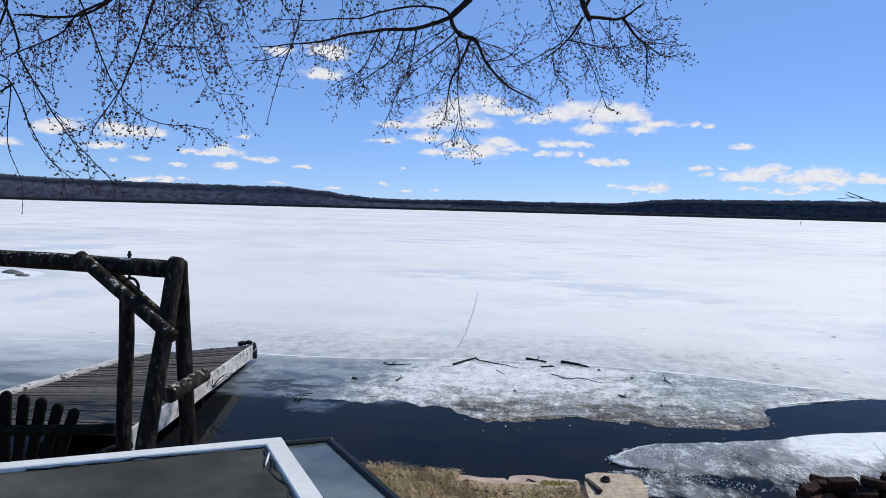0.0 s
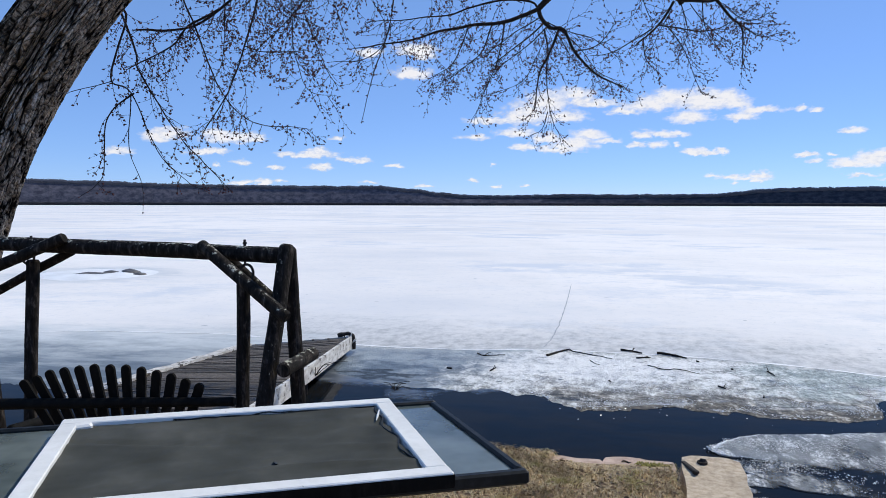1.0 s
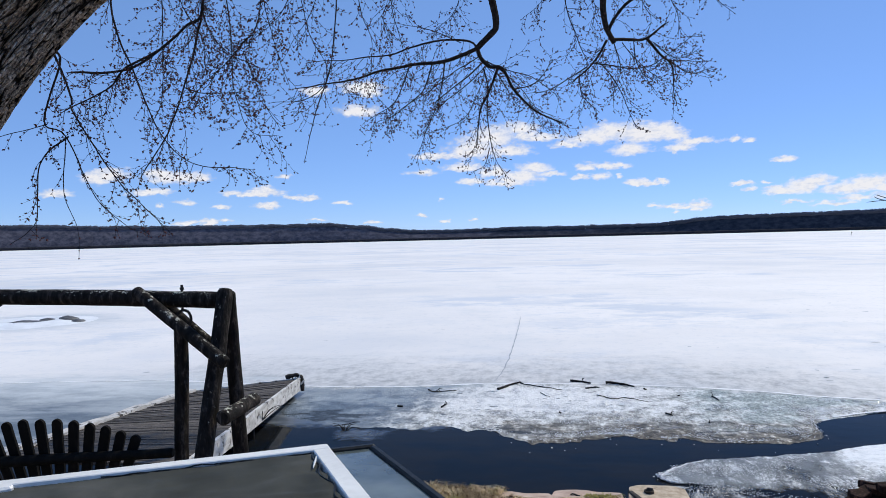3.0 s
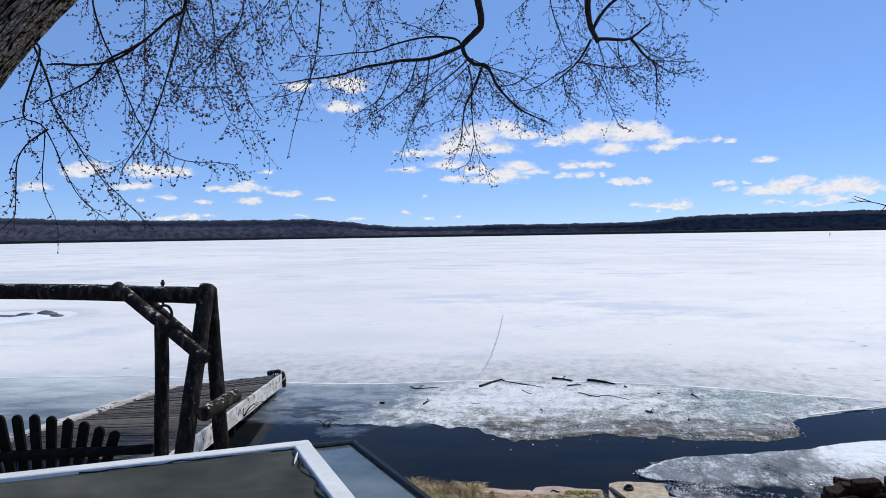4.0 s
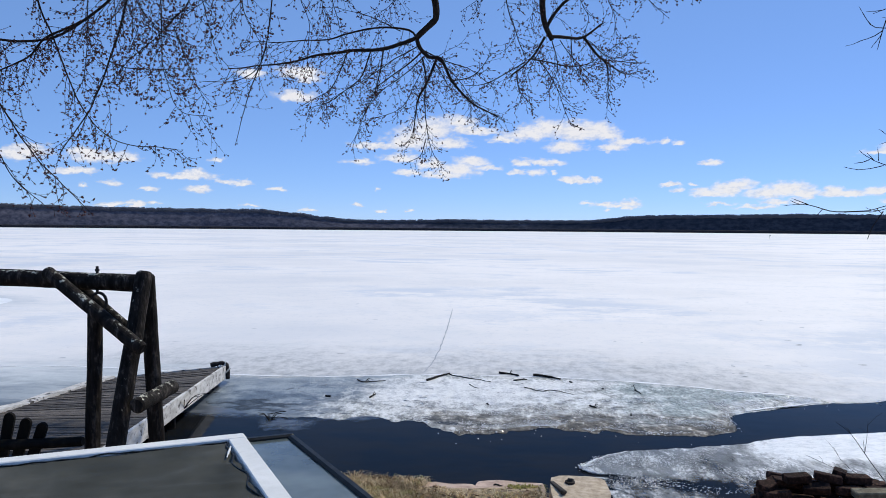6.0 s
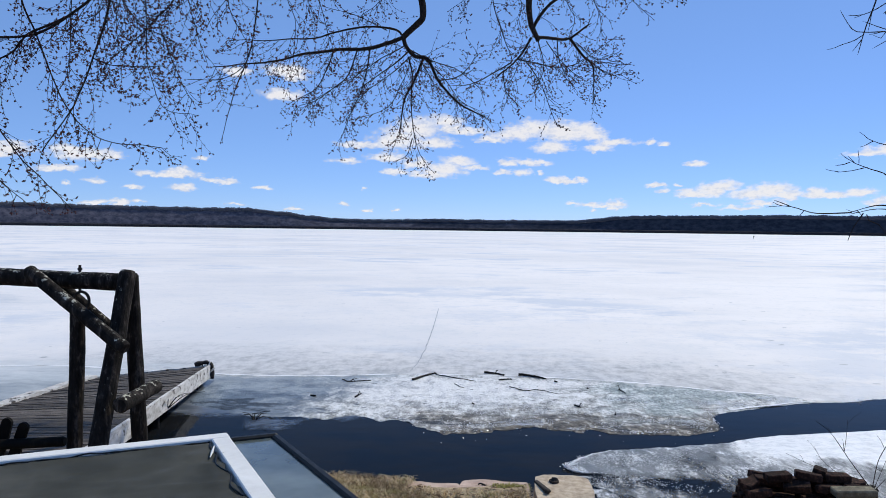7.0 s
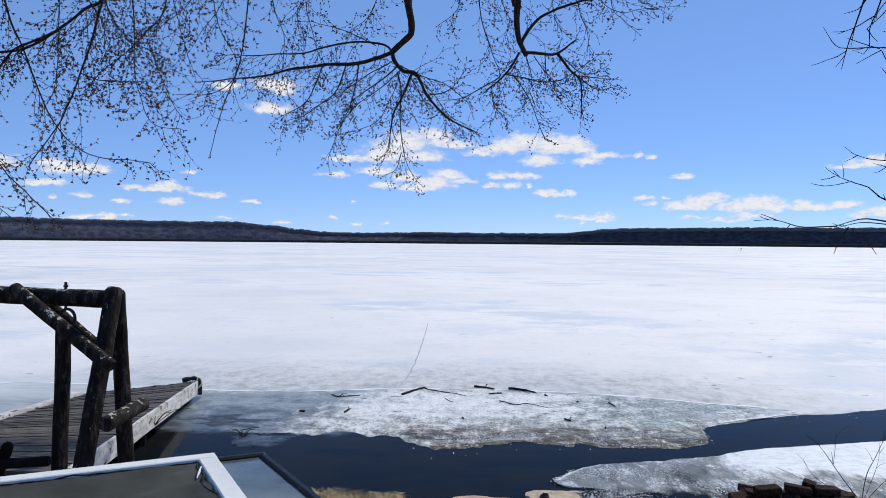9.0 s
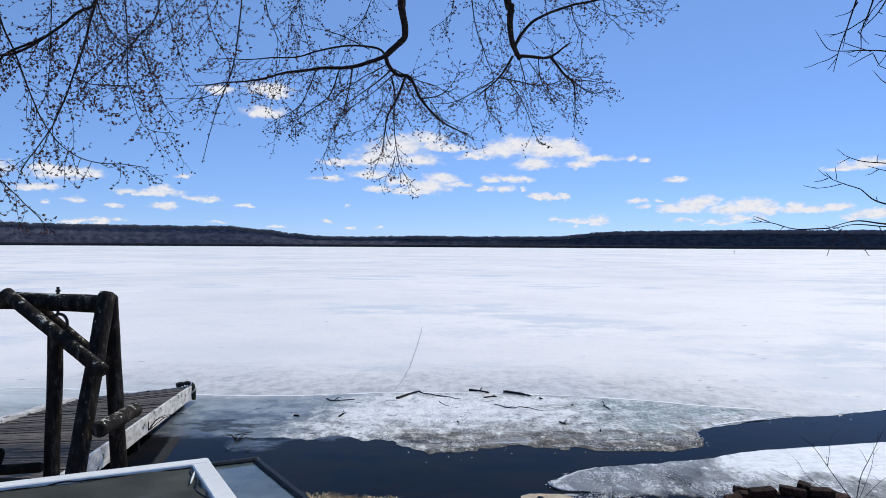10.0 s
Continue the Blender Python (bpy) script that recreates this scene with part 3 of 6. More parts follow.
def ground():
    def line(a, b, n, tail):
        core = [a + (b - a) * i / n for i in range(n + 1)]
        return sorted([a - d for d in tail] + core + [b + d for d in tail])
    tail = [0.5, 1.5, 4, 10, 30, 90, 250, 600, 1200, 1750, 1900, 2300, 3200, 4500]
    xs, ys = line(-7.0, 5.0, 200, tail), line(-1.0, 6.6, 110, tail)
    g = Geo()
    vs = [(x, y, ground_height(x, y)) for y in ys for x in xs]
    w = len(xs)
    g.add(vs, [(j * w + i, j * w + i + 1, (j + 1) * w + i + 1, (j + 1) * w + i) for j in range(len(ys) - 1) for i in range(w - 1)])
    tagged(part("ground", g, SOIL, smooth=True), "brown lawn of last year's dry grass by the lake", "ground", kind="structure")


ground()

# ---- lake: open water, main ice sheet, thin ice, floe ----
tagged(part("water", Geo().add([(-60, 3.6, 0), (60, 3.6, 0), (60, 60, 0), (-60, 60, 0)], [(0, 1, 2, 3)]), WATER), "dark blue open lake water along the shore", "water", kind="structure")


def ragged(pts, step_len, amount, seed):
    """A plan outline through pts, roughened like a broken ice edge."""
    out = []
    for p in spline([(x, y, 0) for x, y in pts], step_len):
        a = noise.noise((p.x * 2.2 + seed, p.y * 2.2, seed)) + 0.6 * noise.noise((p.x * 7 + seed, p.y * 7, seed)) + 0.35 * noise.noise((p.x * 19, p.y * 19, seed))
        c = noise.noise((p.x * 5, p.y * 5 + seed, 9 + seed))
        k = amount if p.x < 3.9 else amount * 0.35
        out.append((p.x + k * 0.6 * c, p.y + k * a))
    return out


def sheet(outline, top, bottom):
    """A flat plate of ice with a crumbled edge. The outline runs round it."""
    bm = bmesh.new()
    up = [bm.verts.new((x, y, top)) for x, y in outline]
    dn = [bm.verts.new((x, y, bottom)) for x, y in outline]
    n = len(up)
    cap = bm.faces.new(up)
    for i in range(n):
        bm.faces.new((dn[i], dn[(i + 1) % n], up[(i + 1) % n], up[i]))
    bmesh.ops.triangulate(bm, faces=[cap])
    bmesh.ops.recalc_face_normals(bm, faces=bm.faces[:])
    return bm


def ice_sheet():
    edge = ragged(NEAR_EDGE, 0.035, 0.13, 3)
    line, last = [], -99.0
    for x, y in edge:
        last = max(last + 0.002, x)
        line.append((last, y))
    g, n = Geo(), len(line)
    g.v += [(x, y, -0.05) for x, y in line] + [(x, y, 0.003) for x, y in line] + [(x, y + 0.14, 0.014) for x, y in line] + [(x, 45, 0.014) for x, y in line]
    g.v += [(1780 * math.sin(radians(-70 + 132 * (x + 60) / 120)), max(60, 1780 * math.cos(radians(-70 + 132 * (x + 60) / 120))), 0.014) for x, y in line]
    g.f += [(k * n + i, k * n + i + 1, (k + 1) * n + i + 1, (k + 1) * n + i) for k in range(4) for i in range(n - 1)]
    me = g.mesh("lake_ice", ICE)
    tagged(part("lake_ice", me, None), "white snow-covered lake ice, grey and rotten at its edge", "ice", kind="structure")


ice_sheet()
tagged(part("thin_ice", Geo().add([(-6.0, 9.0, 0.006), (-1.2, 9.0, 0.006), (-0.6, 13.0, 0.006), (-6.0, 13.6, 0.006)], [(0, 1, 2, 3)]), THIN), "thin bluish skin of ice beside the dock", "ice", kind="structure")


def floes():
    top = [(1.40, 8.70), (1.51, 8.89), (1.77, 9.19), (2.02, 9.37), (2.49, 9.51), (3.12, 9.67), (3.62, 9.83), (3.9, 9.98), (4.46, 10.23), (5.09, 10.4), (6.2, 10.67), (10, 11.6), (16, 13)]
    low = [(16, 5.5), (9, 5.6), (5, 6.0), (3.9, 6.6), (3.4, 7.1), (3.0, 7.5), (2.5, 7.6), (2.05, 7.68), (1.78, 7.95), (1.66, 8.15), (1.95, 8.30), (2.12, 8.33), (1.95, 8.43), (1.74, 8.52), (1.53, 8.57)]
    ring0 = ragged(top + low + [top[0]], 0.04, 0.06, 11)[:-1]
    bm = sheet(ring0, 0.012, -0.04)
    me = bpy.data.meshes.new("ice_floe")
    bm.to_mesh(me)
    bm.free()
    me.materials.append(FLOE)
    floe = tagged(part("ice_floe", me, None), "drifting ice floe, white with a grey rotten end", "ice")
    rnd = random.Random(5)
    for k in range(16):
        x, y = rnd.uniform(1.5, 2.4), rnd.uniform(6.6, 8.0)
        if k < 6:
            x, y = rnd.uniform(1.3, 3.2), rnd.uniform(8.2, 8.5)
        r = rnd.uniform(0.05, 0.22)
        ring = []
        for i in range(40):
            a = 2 * math.pi * i / 40
            q = r * (1 + 0.75 * noise.noise((math.cos(a) * 1.6 + k, math.sin(a) * 1.6, k)) + 0.35 * noise.noise((math.cos(a) * 5 + k, math.sin(a) * 5, k)))
            ring.append((x + q * 1.7 * math.cos(a), y + q * 0.7 * math.sin(a)))
        bm = sheet(ring, 0.003 + 0.0003 * k, -0.03)
        me = bpy.data.meshes.new("ice_piece")
        bm.to_mesh(me)
        bm.free()
        me.materials.append(FLOE)
        tagged(part("ice_piece", me, None), "small piece of slushy grey ice floating in open water", "ice", "loose ice pieces")
    # crust of white crystals round the tip
    g = Geo()
    for x, y in ring0:
        if x > 2.15 or y < 8.3:
            continue
        near = max(0.0, 1 - math.hypot(x - 1.40, y - 8.72) / (0.75 if y > 8.72 else 0.6))
        for _ in range(round(1 + 16 * near ** 2)):
            wide = 0.005 + 0.030 * near ** 3
            p = Vector((x + 0.02 + rnd.gauss(0, wide * 1.3), y + rnd.gauss(0, wide), 0.014 + 0.03 * rnd.random() * near ** 3))
            s = rnd.uniform(0.007, 0.017) * (0.55 + 0.6 * near)
            a = Matrix.Rotation(rnd.uniform(0, 6.2832), 3, "Z") @ Matrix.Rotation(rnd.gauss(0, 0.5), 3, "X")
            g.add([p + a @ (Vector(v) * s) for v in ((1, 0, 0), (0, 1, 0), (-1, 0, 0), (0, -1, 0), (0, 0, 0.6), (0, 0, -0.5))], [(0, 1, 4), (1, 2, 4), (2, 3, 4), (3, 0, 4), (1, 0, 5), (2, 1, 5), (3, 2, 5), (0, 3, 5)])
    rim = [Vector((x + 0.012, y, 0.012)) for x, y in ring0 if x < 2.1 and y > 8.68]
    far = [max(0.0, 1 - (p - Vector((1.40, 8.72, 0.012))).length / 0.7) for p in rim]
    g.tube(rim, [(0.006 + 0.020 * f ** 2) * (1 + 0.8 * noise.noise(p * 17)) for p, f in zip(rim, far)], 7, 0.5)
    tagged(part("crust", g, RIDGE, floe, "white crust of ice crystals"), kind="stuff")


floes()


def strip(name, pts, width, material, label, floor=0.55, swing=0.5):
    """A low seam in the ice."""
    line = spline([(x, y, 0) for x, y in pts], 0.12)
    g, vs = Geo(), []
    for i, p in enumerate(line):
        w = width * max(floor, 0.75 + swing * noise.noise((i * 0.23, 2.0, len(line)))) * min(1, (len(line) - i) / 10, (i + 1) / 6)
        j = 0.022 * noise.noise((i * 0.21, 5.0, 1.0)) + 0.010 * noise.noise((i * 0.9, 3.0, 1.0))
        d = (line[min(i + 1, len(line) - 1)] - line[max(i - 1, 0)]).normalized()
        n = Vector((-d.y, d.x, 0))
        c = p + n * j
        vs += [c - n * w / 2 + Vector((0, 0, 0.0175)), c + Vector((0, 0, 0.0185)), c + n * w / 2 + Vector((0, 0, 0.0175))]
    g.add(vs, [(3 * i + k, 3 * i + k + 3, 3 * i + k + 4, 3 * i + k + 1) for i in range(len(line) - 1) for k in (0, 1)])
    tagged(part(name, g, material), label, "ice", kind="structure")


strip("ice_seam", SEAM, 0.10, RIDGE, "thin white pressed seam across the lake ice", 0.25, 1.0)
strip("ice_rim", [(4.12, 11.52), (4.5, 11.72), (4.86, 11.90), (5.3, 12.10), (5.8, 12.34), (6.3, 12.46)], 0.075, RIDGE, "white crumbled rim of ice along the open water", 0.2, 1.2)
strip("ice_crack", [(-1.15, 13.92), (-1.02, 14.15), (-0.90, 14.53), (-0.79, 16.9), (-0.80, 22.1), (-0.85, 26)], 0.032, CRACK, "thin grey crack running out over the ice")
strip("ice_crack", [(-1.08, 14.0), (-1.3, 14.25), (-1.5, 14.5)], 0.03, CRACK, "short side branch of the grey ice crack")


def edge_at(x):
    """Where the broken edge of the ice runs at x."""
    for (x0, y0), (x1, y1) in zip(NEAR_EDGE, NEAR_EDGE[1:]):
        if x0 <= x <= x1:
            return y0 + (y1 - y0) * (x - x0) / max(x1 - x0, 0.01)
    return 15.0


def crystals():
    """Loose white grains added to stand for the sun's glints on the rotten ice."""
    rnd = random.Random(31)
    g = Geo()
    shape = ((1, 0, 0), (0, 1, 0), (-1, 0, 0), (0, -1, 0), (0, 0, 0.35), (0, 0, -0.3))
    faces = [(0, 1, 4), (1, 2, 4), (2, 3, 4), (3, 0, 4), (1, 0, 5), (2, 1, 5), (3, 2, 5), (0, 3, 5)]
    for k in range(62000):
        if k % 2:
            x = rnd.uniform(-0.8, 6.0)
            y = edge_at(x) + 0.12 + rnd.random() ** 1.6 * (2.2 if x < 4 else max(0.25, 1.7 - 0.8 * (x - 4)))
            z = 0.016
        else:
            x = rnd.uniform(1.6, 6.5)
            y = rnd.uniform(7.7, 9.15 + 0.3 * (x - 1.6))
            z = 0.014
        if x > 3.3 and 8.7 < y < edge_at(x) - 0.5:
            continue
        if noise.noise((x * 1.3, y * 2.6, 4)) * 1.5 + rnd.uniform(-0.45, 0.45) < (0.25 if y > 8.6 else 0.42):
            continue
        s = rnd.choice((0.004, 0.005, 0.006, 0.008, 0.011)) * (1 if y > 9.6 else 0.8)
        a = Matrix.Rotation(rnd.uniform(0, 6.2832), 3, "Z") @ Matrix.Rotation(rnd.gauss(0, 0.5), 3, "X")
        g.add([Vector((x, y, z)) + a @ (Vector(v) * s) for v in shape], faces)
    for x, y in ragged(NEAR_EDGE, 0.035, 0.13, 3):
        if not -1.2 < x < 9:
            continue
        for _ in range(3):
            out = rnd.random() < 0.03
            s = rnd.choice((0.006, 0.008, 0.011, 0.015))
            if not out and noise.noise((x * 2.1, 3.0, 1.0)) < rnd.uniform(-0.3, 0.4):
                continue
            p = Vector((x + rnd.gauss(0, 0.03), y + (rnd.uniform(-0.45, -0.05) if out else abs(rnd.gauss(0, 0.10))), 0.004 if out else 0.012))
            a = Matrix.Rotation(rnd.uniform(0, 6.2832), 3, "Z") @ Matrix.Rotation(rnd.gauss(0, 0.5), 3, "X")
            g.add([p + a @ (Vector(v) * s) for v in shape], faces)
    tagged(part("ice_crystals", g, GLINT), "white ice grains added for the sun's glints on the rotten edge", "ice", kind="stuff")


def pits():
    """Small dark melt pits scattered over the snow ice."""
    rnd = random.Random(77)
    g = Geo()
    for k in range(46):
        x, y = rnd.uniform(-11, 14), 13.6 + 18 * rnd.random() ** 1.5
        if k < 6:
            x, y = 4.8 + 0.75 * k + rnd.uniform(-0.3, 0.3), 13.9 + rnd.uniform(-0.2, 2.4)
        w, d = rnd.uniform(0.03, 0.11), rnd.uniform(0.03, 0.08)
        n = 10
        ring = [(x + w * math.cos(2 * math.pi * i / n) * rnd.uniform(0.7, 1.2), y + d * math.sin(2 * math.pi * i / n) * rnd.uniform(0.7, 1.2), 0.0180) for i in range(n)]
        g.add(ring, [tuple(range(n))])
    tagged(part("melt_pits", g, PIT), "small grey melt pits in the snow ice", "ice", kind="stuff")


def dents():
    """Short dark wet dents in the rotten ice."""
    rnd = random.Random(41)
    g = Geo()
    for k in range(300):
        x = rnd.uniform(-3.2, 5.6)
        edge = edge_at(x) + 0.1
        y = edge + 0.15 + 2.6 * rnd.random() ** 1.5
        if noise.noise((x * 0.9, y * 1.6, 9)) + rnd.uniform(-0.3, 0.3) < 0.05:
            continue
        w, d = rnd.uniform(0.015, 0.07), rnd.uniform(0.010, 0.026)
        n = 8
        g.add([(x + w * math.cos(2 * math.pi * i / n) * rnd.uniform(0.5, 1.3), y + d * math.sin(2 * math.pi * i / n) * rnd.uniform(0.5, 1.3), 0.0175) for i in range(n)], [tuple(range(n))])
    tagged(part("ice_dents", g, DENT), "short dark wet dents in the rotten ice", "ice", kind="stuff")


crystals()
pits()
dents()

# ---- far shore and sky ----
SKYLINE = [(-70, 62), (-45, 62), (-38, 58), (-33, 53.5), (-28, 51.5), (-22.4, 51), (-17.5, 52), (-14.6, 44), (-12.6, 35.5), (-10.8, 29.5), (-7.6, 28), (-4.4, 30), (-1.5, 32), (0.1, 30), (8.1, 31),
           (10.2, 37), (11.5, 43), (14.5, 45), (22.4, 47), (30, 45.5), (45, 48), (62, 46)]


def skyline(a):
    for (a0, h0), (a1, h1) in zip(SKYLINE, SKYLINE[1:]):
        if a0 <= a <= a1:
            return h0 + (h1 - h0) * step(0, 1, (a - a0) / (a1 - a0))
    return SKYLINE[0][1]


def far_hills():
    g = Geo()
    rows = [(1700, 0.0), (1702, 0.12), (1708, 0.38), (1715, 0.64), (1722, 0.86), (1728, 1.0), (1800, 0.95), (2600, 0.4)]
    az = [-70 + 0.25 * i for i in range(529)]
    for r, k in rows:
        for a in az:
            h = 0.93 * skyline(a)
            z = (h - 9) * k if k > 0 else -1.03
            z += (1.5 * noise.noise((a * 1.3, r * 0.01, 0)) + noise.noise((a * 6, r * 0.03, 2))) * (k > 0)
            g.v.append((r * math.sin(radians(a)), r * math.cos(radians(a)), max(z, -1.0)))
    w = len(az)
    g.f += [(j * w + i, j * w + i + 1, (j + 1) * w + i + 1, (j + 1) * w + i) for j in range(len(rows) - 1) for i in range(w - 1)]
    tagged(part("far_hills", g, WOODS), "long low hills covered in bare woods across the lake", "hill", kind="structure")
    rnd = random.Random(8)
    firs, shore, crest = Geo(), Geo(), Geo()
    for k in range(12000):
        a = rnd.uniform(-60, 48)
        h = 0.93 * skyline(a) + 2.0 * noise.noise((a * 0.8, 1.0, 0)) + 1.2 * noise.noise((a * 2.7, 5.0, 0))
        ridge = k % 3 > 0
        r = 1728 if ridge else 1697 + 4 * rnd.random()
        base = max(-0.5, h - 12.2) if ridge else -0.5
        fir = noise.noise((a * 0.7, 4.0, 0)) > 0.05 and rnd.random() < 0.5 and ridge
        tall = rnd.uniform(8.8, 12) * (1.08 if fir else 1.0) * (1.0 if ridge else 0.62)
        wide = rnd.uniform(1.6, 2.6) if fir else rnd.uniform(2.5, 4.5) if ridge else rnd.uniform(4.5, 7.5)
        c = Vector((r * math.sin(radians(a)), r * math.cos(radians(a)), base))
        n = 5
        if fir:
            ring = [c + Vector((wide * math.cos(2 * math.pi * i / n + k), wide * math.sin(2 * math.pi * i / n + k), 1)) for i in range(n)]
            firs.add(ring + [c + Vector((0, 0, tall))], [(i, (i + 1) % n, n) for i in range(n)])
        else:
            ring = [c + Vector((wide * rnd.uniform(0.7, 1.2) * math.cos(2 * math.pi * i / n), wide * math.sin(2 * math.pi * i / n), tall * (rnd.uniform(0.5, 0.75) if ridge else rnd.uniform(0.80, 0.90)))) for i in range(n)]
            (crest if ridge else shore).add(ring + [c + Vector((rnd.uniform(-1, 1), 0, tall)), c], [(i, (i + 1) % n, n) for i in range(n)] + [((i + 1) % n, i, n + 1) for i in range(n)])
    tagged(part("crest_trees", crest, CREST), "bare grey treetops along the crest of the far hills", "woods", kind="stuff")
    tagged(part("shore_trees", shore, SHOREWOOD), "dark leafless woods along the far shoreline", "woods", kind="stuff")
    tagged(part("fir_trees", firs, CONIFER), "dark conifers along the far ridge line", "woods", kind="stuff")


far_hills()


CLOUD_SHEET = [0]


def cloud(label, *lobes, thick=0.0):
    """One cloud, built of flat-based lobes: bearing, height, half width and half height, all in degrees."""
    CLOUD_SHEET[0] += 1
    R = 4300 + 5 * CLOUD_SHEET[0]
    a0, a1 = min(a - 1.7 * w for a, e, w, h in lobes), max(a + 1.7 * w for a, e, w, h in lobes)
    e0, e1 = min(e - 1.5 * h for a, e, w, h in lobes), max(e + 1.9 * h for a, e, w, h in lobes)
    nx, ny = max(8, round((a1 - a0) / 0.11)), max(8, round((e1 - e0) / 0.055))
    g, vapour = Geo(), []
    for j in range(ny + 1):
        for i in range(nx + 1):
            a, e = a0 + (a1 - a0) * i / nx, e0 + (e1 - e0) * j / ny
            full, thin = -1.0, 0.0
            a += 0.42 * noise.noise((a * 0.9, e * 1.8, 3)) + 0.20 * noise.noise((a * 2.6, e * 5.0, 8))
            e += 0.20 * noise.noise((a * 1.2, e * 2.0, 13)) + 0.13 * noise.noise((a * 3.4, e * 6.0, 17)) + 0.05 * noise.noise((a * 8, e * 14, 19))
            for la, le, w, h in lobes:
                low = 1.55 if e < le else 1.0
                d = 1.0 - math.hypot((a - la) / w, (e - le) * low / h)
                full, thin = max(full, d), thin + max(0.0, d + 0.15)
            rim = min(i, nx - i, 4) / 4 * min(j, ny - j, 4) / 4
            vapour.append((0.80 * full + 0.18 * min(thin, 2.0) + 0.20 + thick) if rim > 0 else -2.0)
            q, k = radians(a0 + (a1 - a0) * i / nx), radians(e0 + (e1 - e0) * j / ny)
            g.v.append((R * math.sin(q) * math.cos(k), R * math.cos(q) * math.cos(k), R * math.sin(k)))
    g.f += [(j * (nx + 1) + i, j * (nx + 1) + i + 1, (j + 1) * (nx + 1) + i + 1, (j + 1) * (nx + 1) + i) for j in range(ny) for i in range(nx)]
    me = g.mesh("cloud", CLOUD)
    me.attributes.new("vapour", "FLOAT", "POINT").data.foreach_set("value", vapour)
    tagged(part("cloud", me, None), label, "cloud", "clouds over the lake")


def clouds():
    broad, small, wisp = "broad white fair-weather cloud with a flat base", "small white fair-weather cloud", "thin faint wisp of white cloud"
    low = "low bank of white cloud over the far shore"
    cloud(broad, (1.7, 7.13, 1.25, 0.3), (3.7, 7.52, 1.8, 0.65), (5.0, 7.96, 1.8, 0.65), (7.4, 7.63, 2.4, 0.9), (8.7, 7.92, 1.3, 0.55), (9.6, 7.39, 1.1, 0.45), (6.4, 6.47, 1.25, 0.55), thick=0.08)
    cloud(small, (10.0, 6.44, 1.05, 0.32), (11.3, 6.85, 1.5, 0.29), (9.6, 6.27, 0.55, 0.24), thick=0.08)
    cloud(wisp, (13.8, 6.8, 0.37, 0.3), (14.9, 6.7, 0.5, 0.27), thick=-0.15)
    cloud(small, (3.0, 5.32, 1.0, 0.42), (4.8, 5.33, 1.55, 0.37), (5.7, 5.37, 0.8, 0.25), (2.6, 4.57, 1.0, 0.25), (4.2, 4.53, 0.75, 0.33), (5.6, 4.49, 0.35, 0.2), thick=-0.12)
    cloud(small, (6.8, 3.96, 0.8, 0.28), (7.7, 3.88, 0.55, 0.2), (8.9, 3.96, 0.6, 0.24), thick=0.1)
    cloud(broad, (-1.5, 7.94, 1.1, 0.5), (-0.3, 7.77, 1.7, 0.42), (-8.6, 6.54, 1.9, 0.28), (-5.9, 6.9, 1.9, 1.0), (-4.2, 7.81, 2.0, 1.05), (-6.4, 5.57, 1.6, 0.42), (-1.9, 8.5, 1.35, 0.6), (-2.8, 6.74, 1.8, 0.55))
    cloud(broad, (-1.9, 4.75, 1.8, 0.6), (-1.0, 5.43, 1.35, 0.42), (-3.2, 4.29, 2.0, 0.33), (0.4, 4.91, 1.0, 0.3), (-5.9, 4.52, 1.1, 0.3), (-4.1, 5.17, 1.35, 0.42), thick=0.04)
    cloud(small, (-9.8, 5.23, 1.25, 0.3))
    cloud(small, (-18.1, 11.6, 1.2, 0.36))
    cloud(small, (-14.5, 11.91, 1.72, 0.56), (-13.9, 11.61, 0.95, 0.4), thick=0.06)
    cloud(small, (-15.2, 10.12, 1.05, 0.5), (-14.3, 10.16, 1.15, 0.42), thick=0.1)
    cloud(low, (8.0, 2.2, 0.55, 0.2), (9.5, 2.08, 1.05, 0.24), (11.4, 2.17, 0.95, 0.37), (10.8, 1.87, 1.4, 0.15), (9.5, 1.64, 0.4, 0.14))
    cloud(small, (17.1, 5.14, 0.75, 0.25), thick=0.1)
    cloud(wisp, (14.3, 3.56, 0.8, 0.2), (14.9, 3.12, 0.5, 0.28), (16.1, 3.59, 0.4, 0.15))
    cloud(low, (17.0, 2.86, 1.05, 0.33), (18.4, 3.11, 1.1, 0.55), (19.1, 3.43, 0.95, 0.45), (21.1, 2.84, 1.25, 0.48), (22.4, 3.07, 1.4, 0.55), (23.5, 2.77, 0.95, 0.38), (25.5, 2.79, 1.3, 0.35), (26.5, 2.74, 0.9, 0.27), (28.1, 2.88, 0.85, 0.33), thick=0.16)
    cloud(wisp, (18.0, 2.1, 1.3, 0.16), (21.9, 2.17, 1.6, 0.28), (20.3, 1.81, 1.6, 0.2), thick=-0.08)
    cloud(small, (28.7, 5.66, 1.0, 0.36), (28.2, 5.49, 1.2, 0.25), (30.1, 5.82, 1.3, 0.4), thick=0.05)
    cloud(low, (29.2, 2.21, 1.05, 0.3), (30.5, 2.42, 1.3, 0.4))
    cloud(broad, (-22.7, 3.83, 2.3, 0.28), (-22.0, 4.1, 1.0, 0.37), (-24.3, 3.81, 1.0, 0.28), (-19.9, 3.5, 1.05, 0.28), (-18.7, 3.46, 0.7, 0.32), thick=-0.04)
    cloud(small, (-22.1, 2.84, 0.9, 0.27), (-21.5, 3.07, 0.42, 0.23), thick=0.04)
    cloud(wisp, (-20.7, 5.12, 0.6, 0.2), thick=-0.1)
    cloud(wisp, (-25.4, 2.86, 0.7, 0.19))
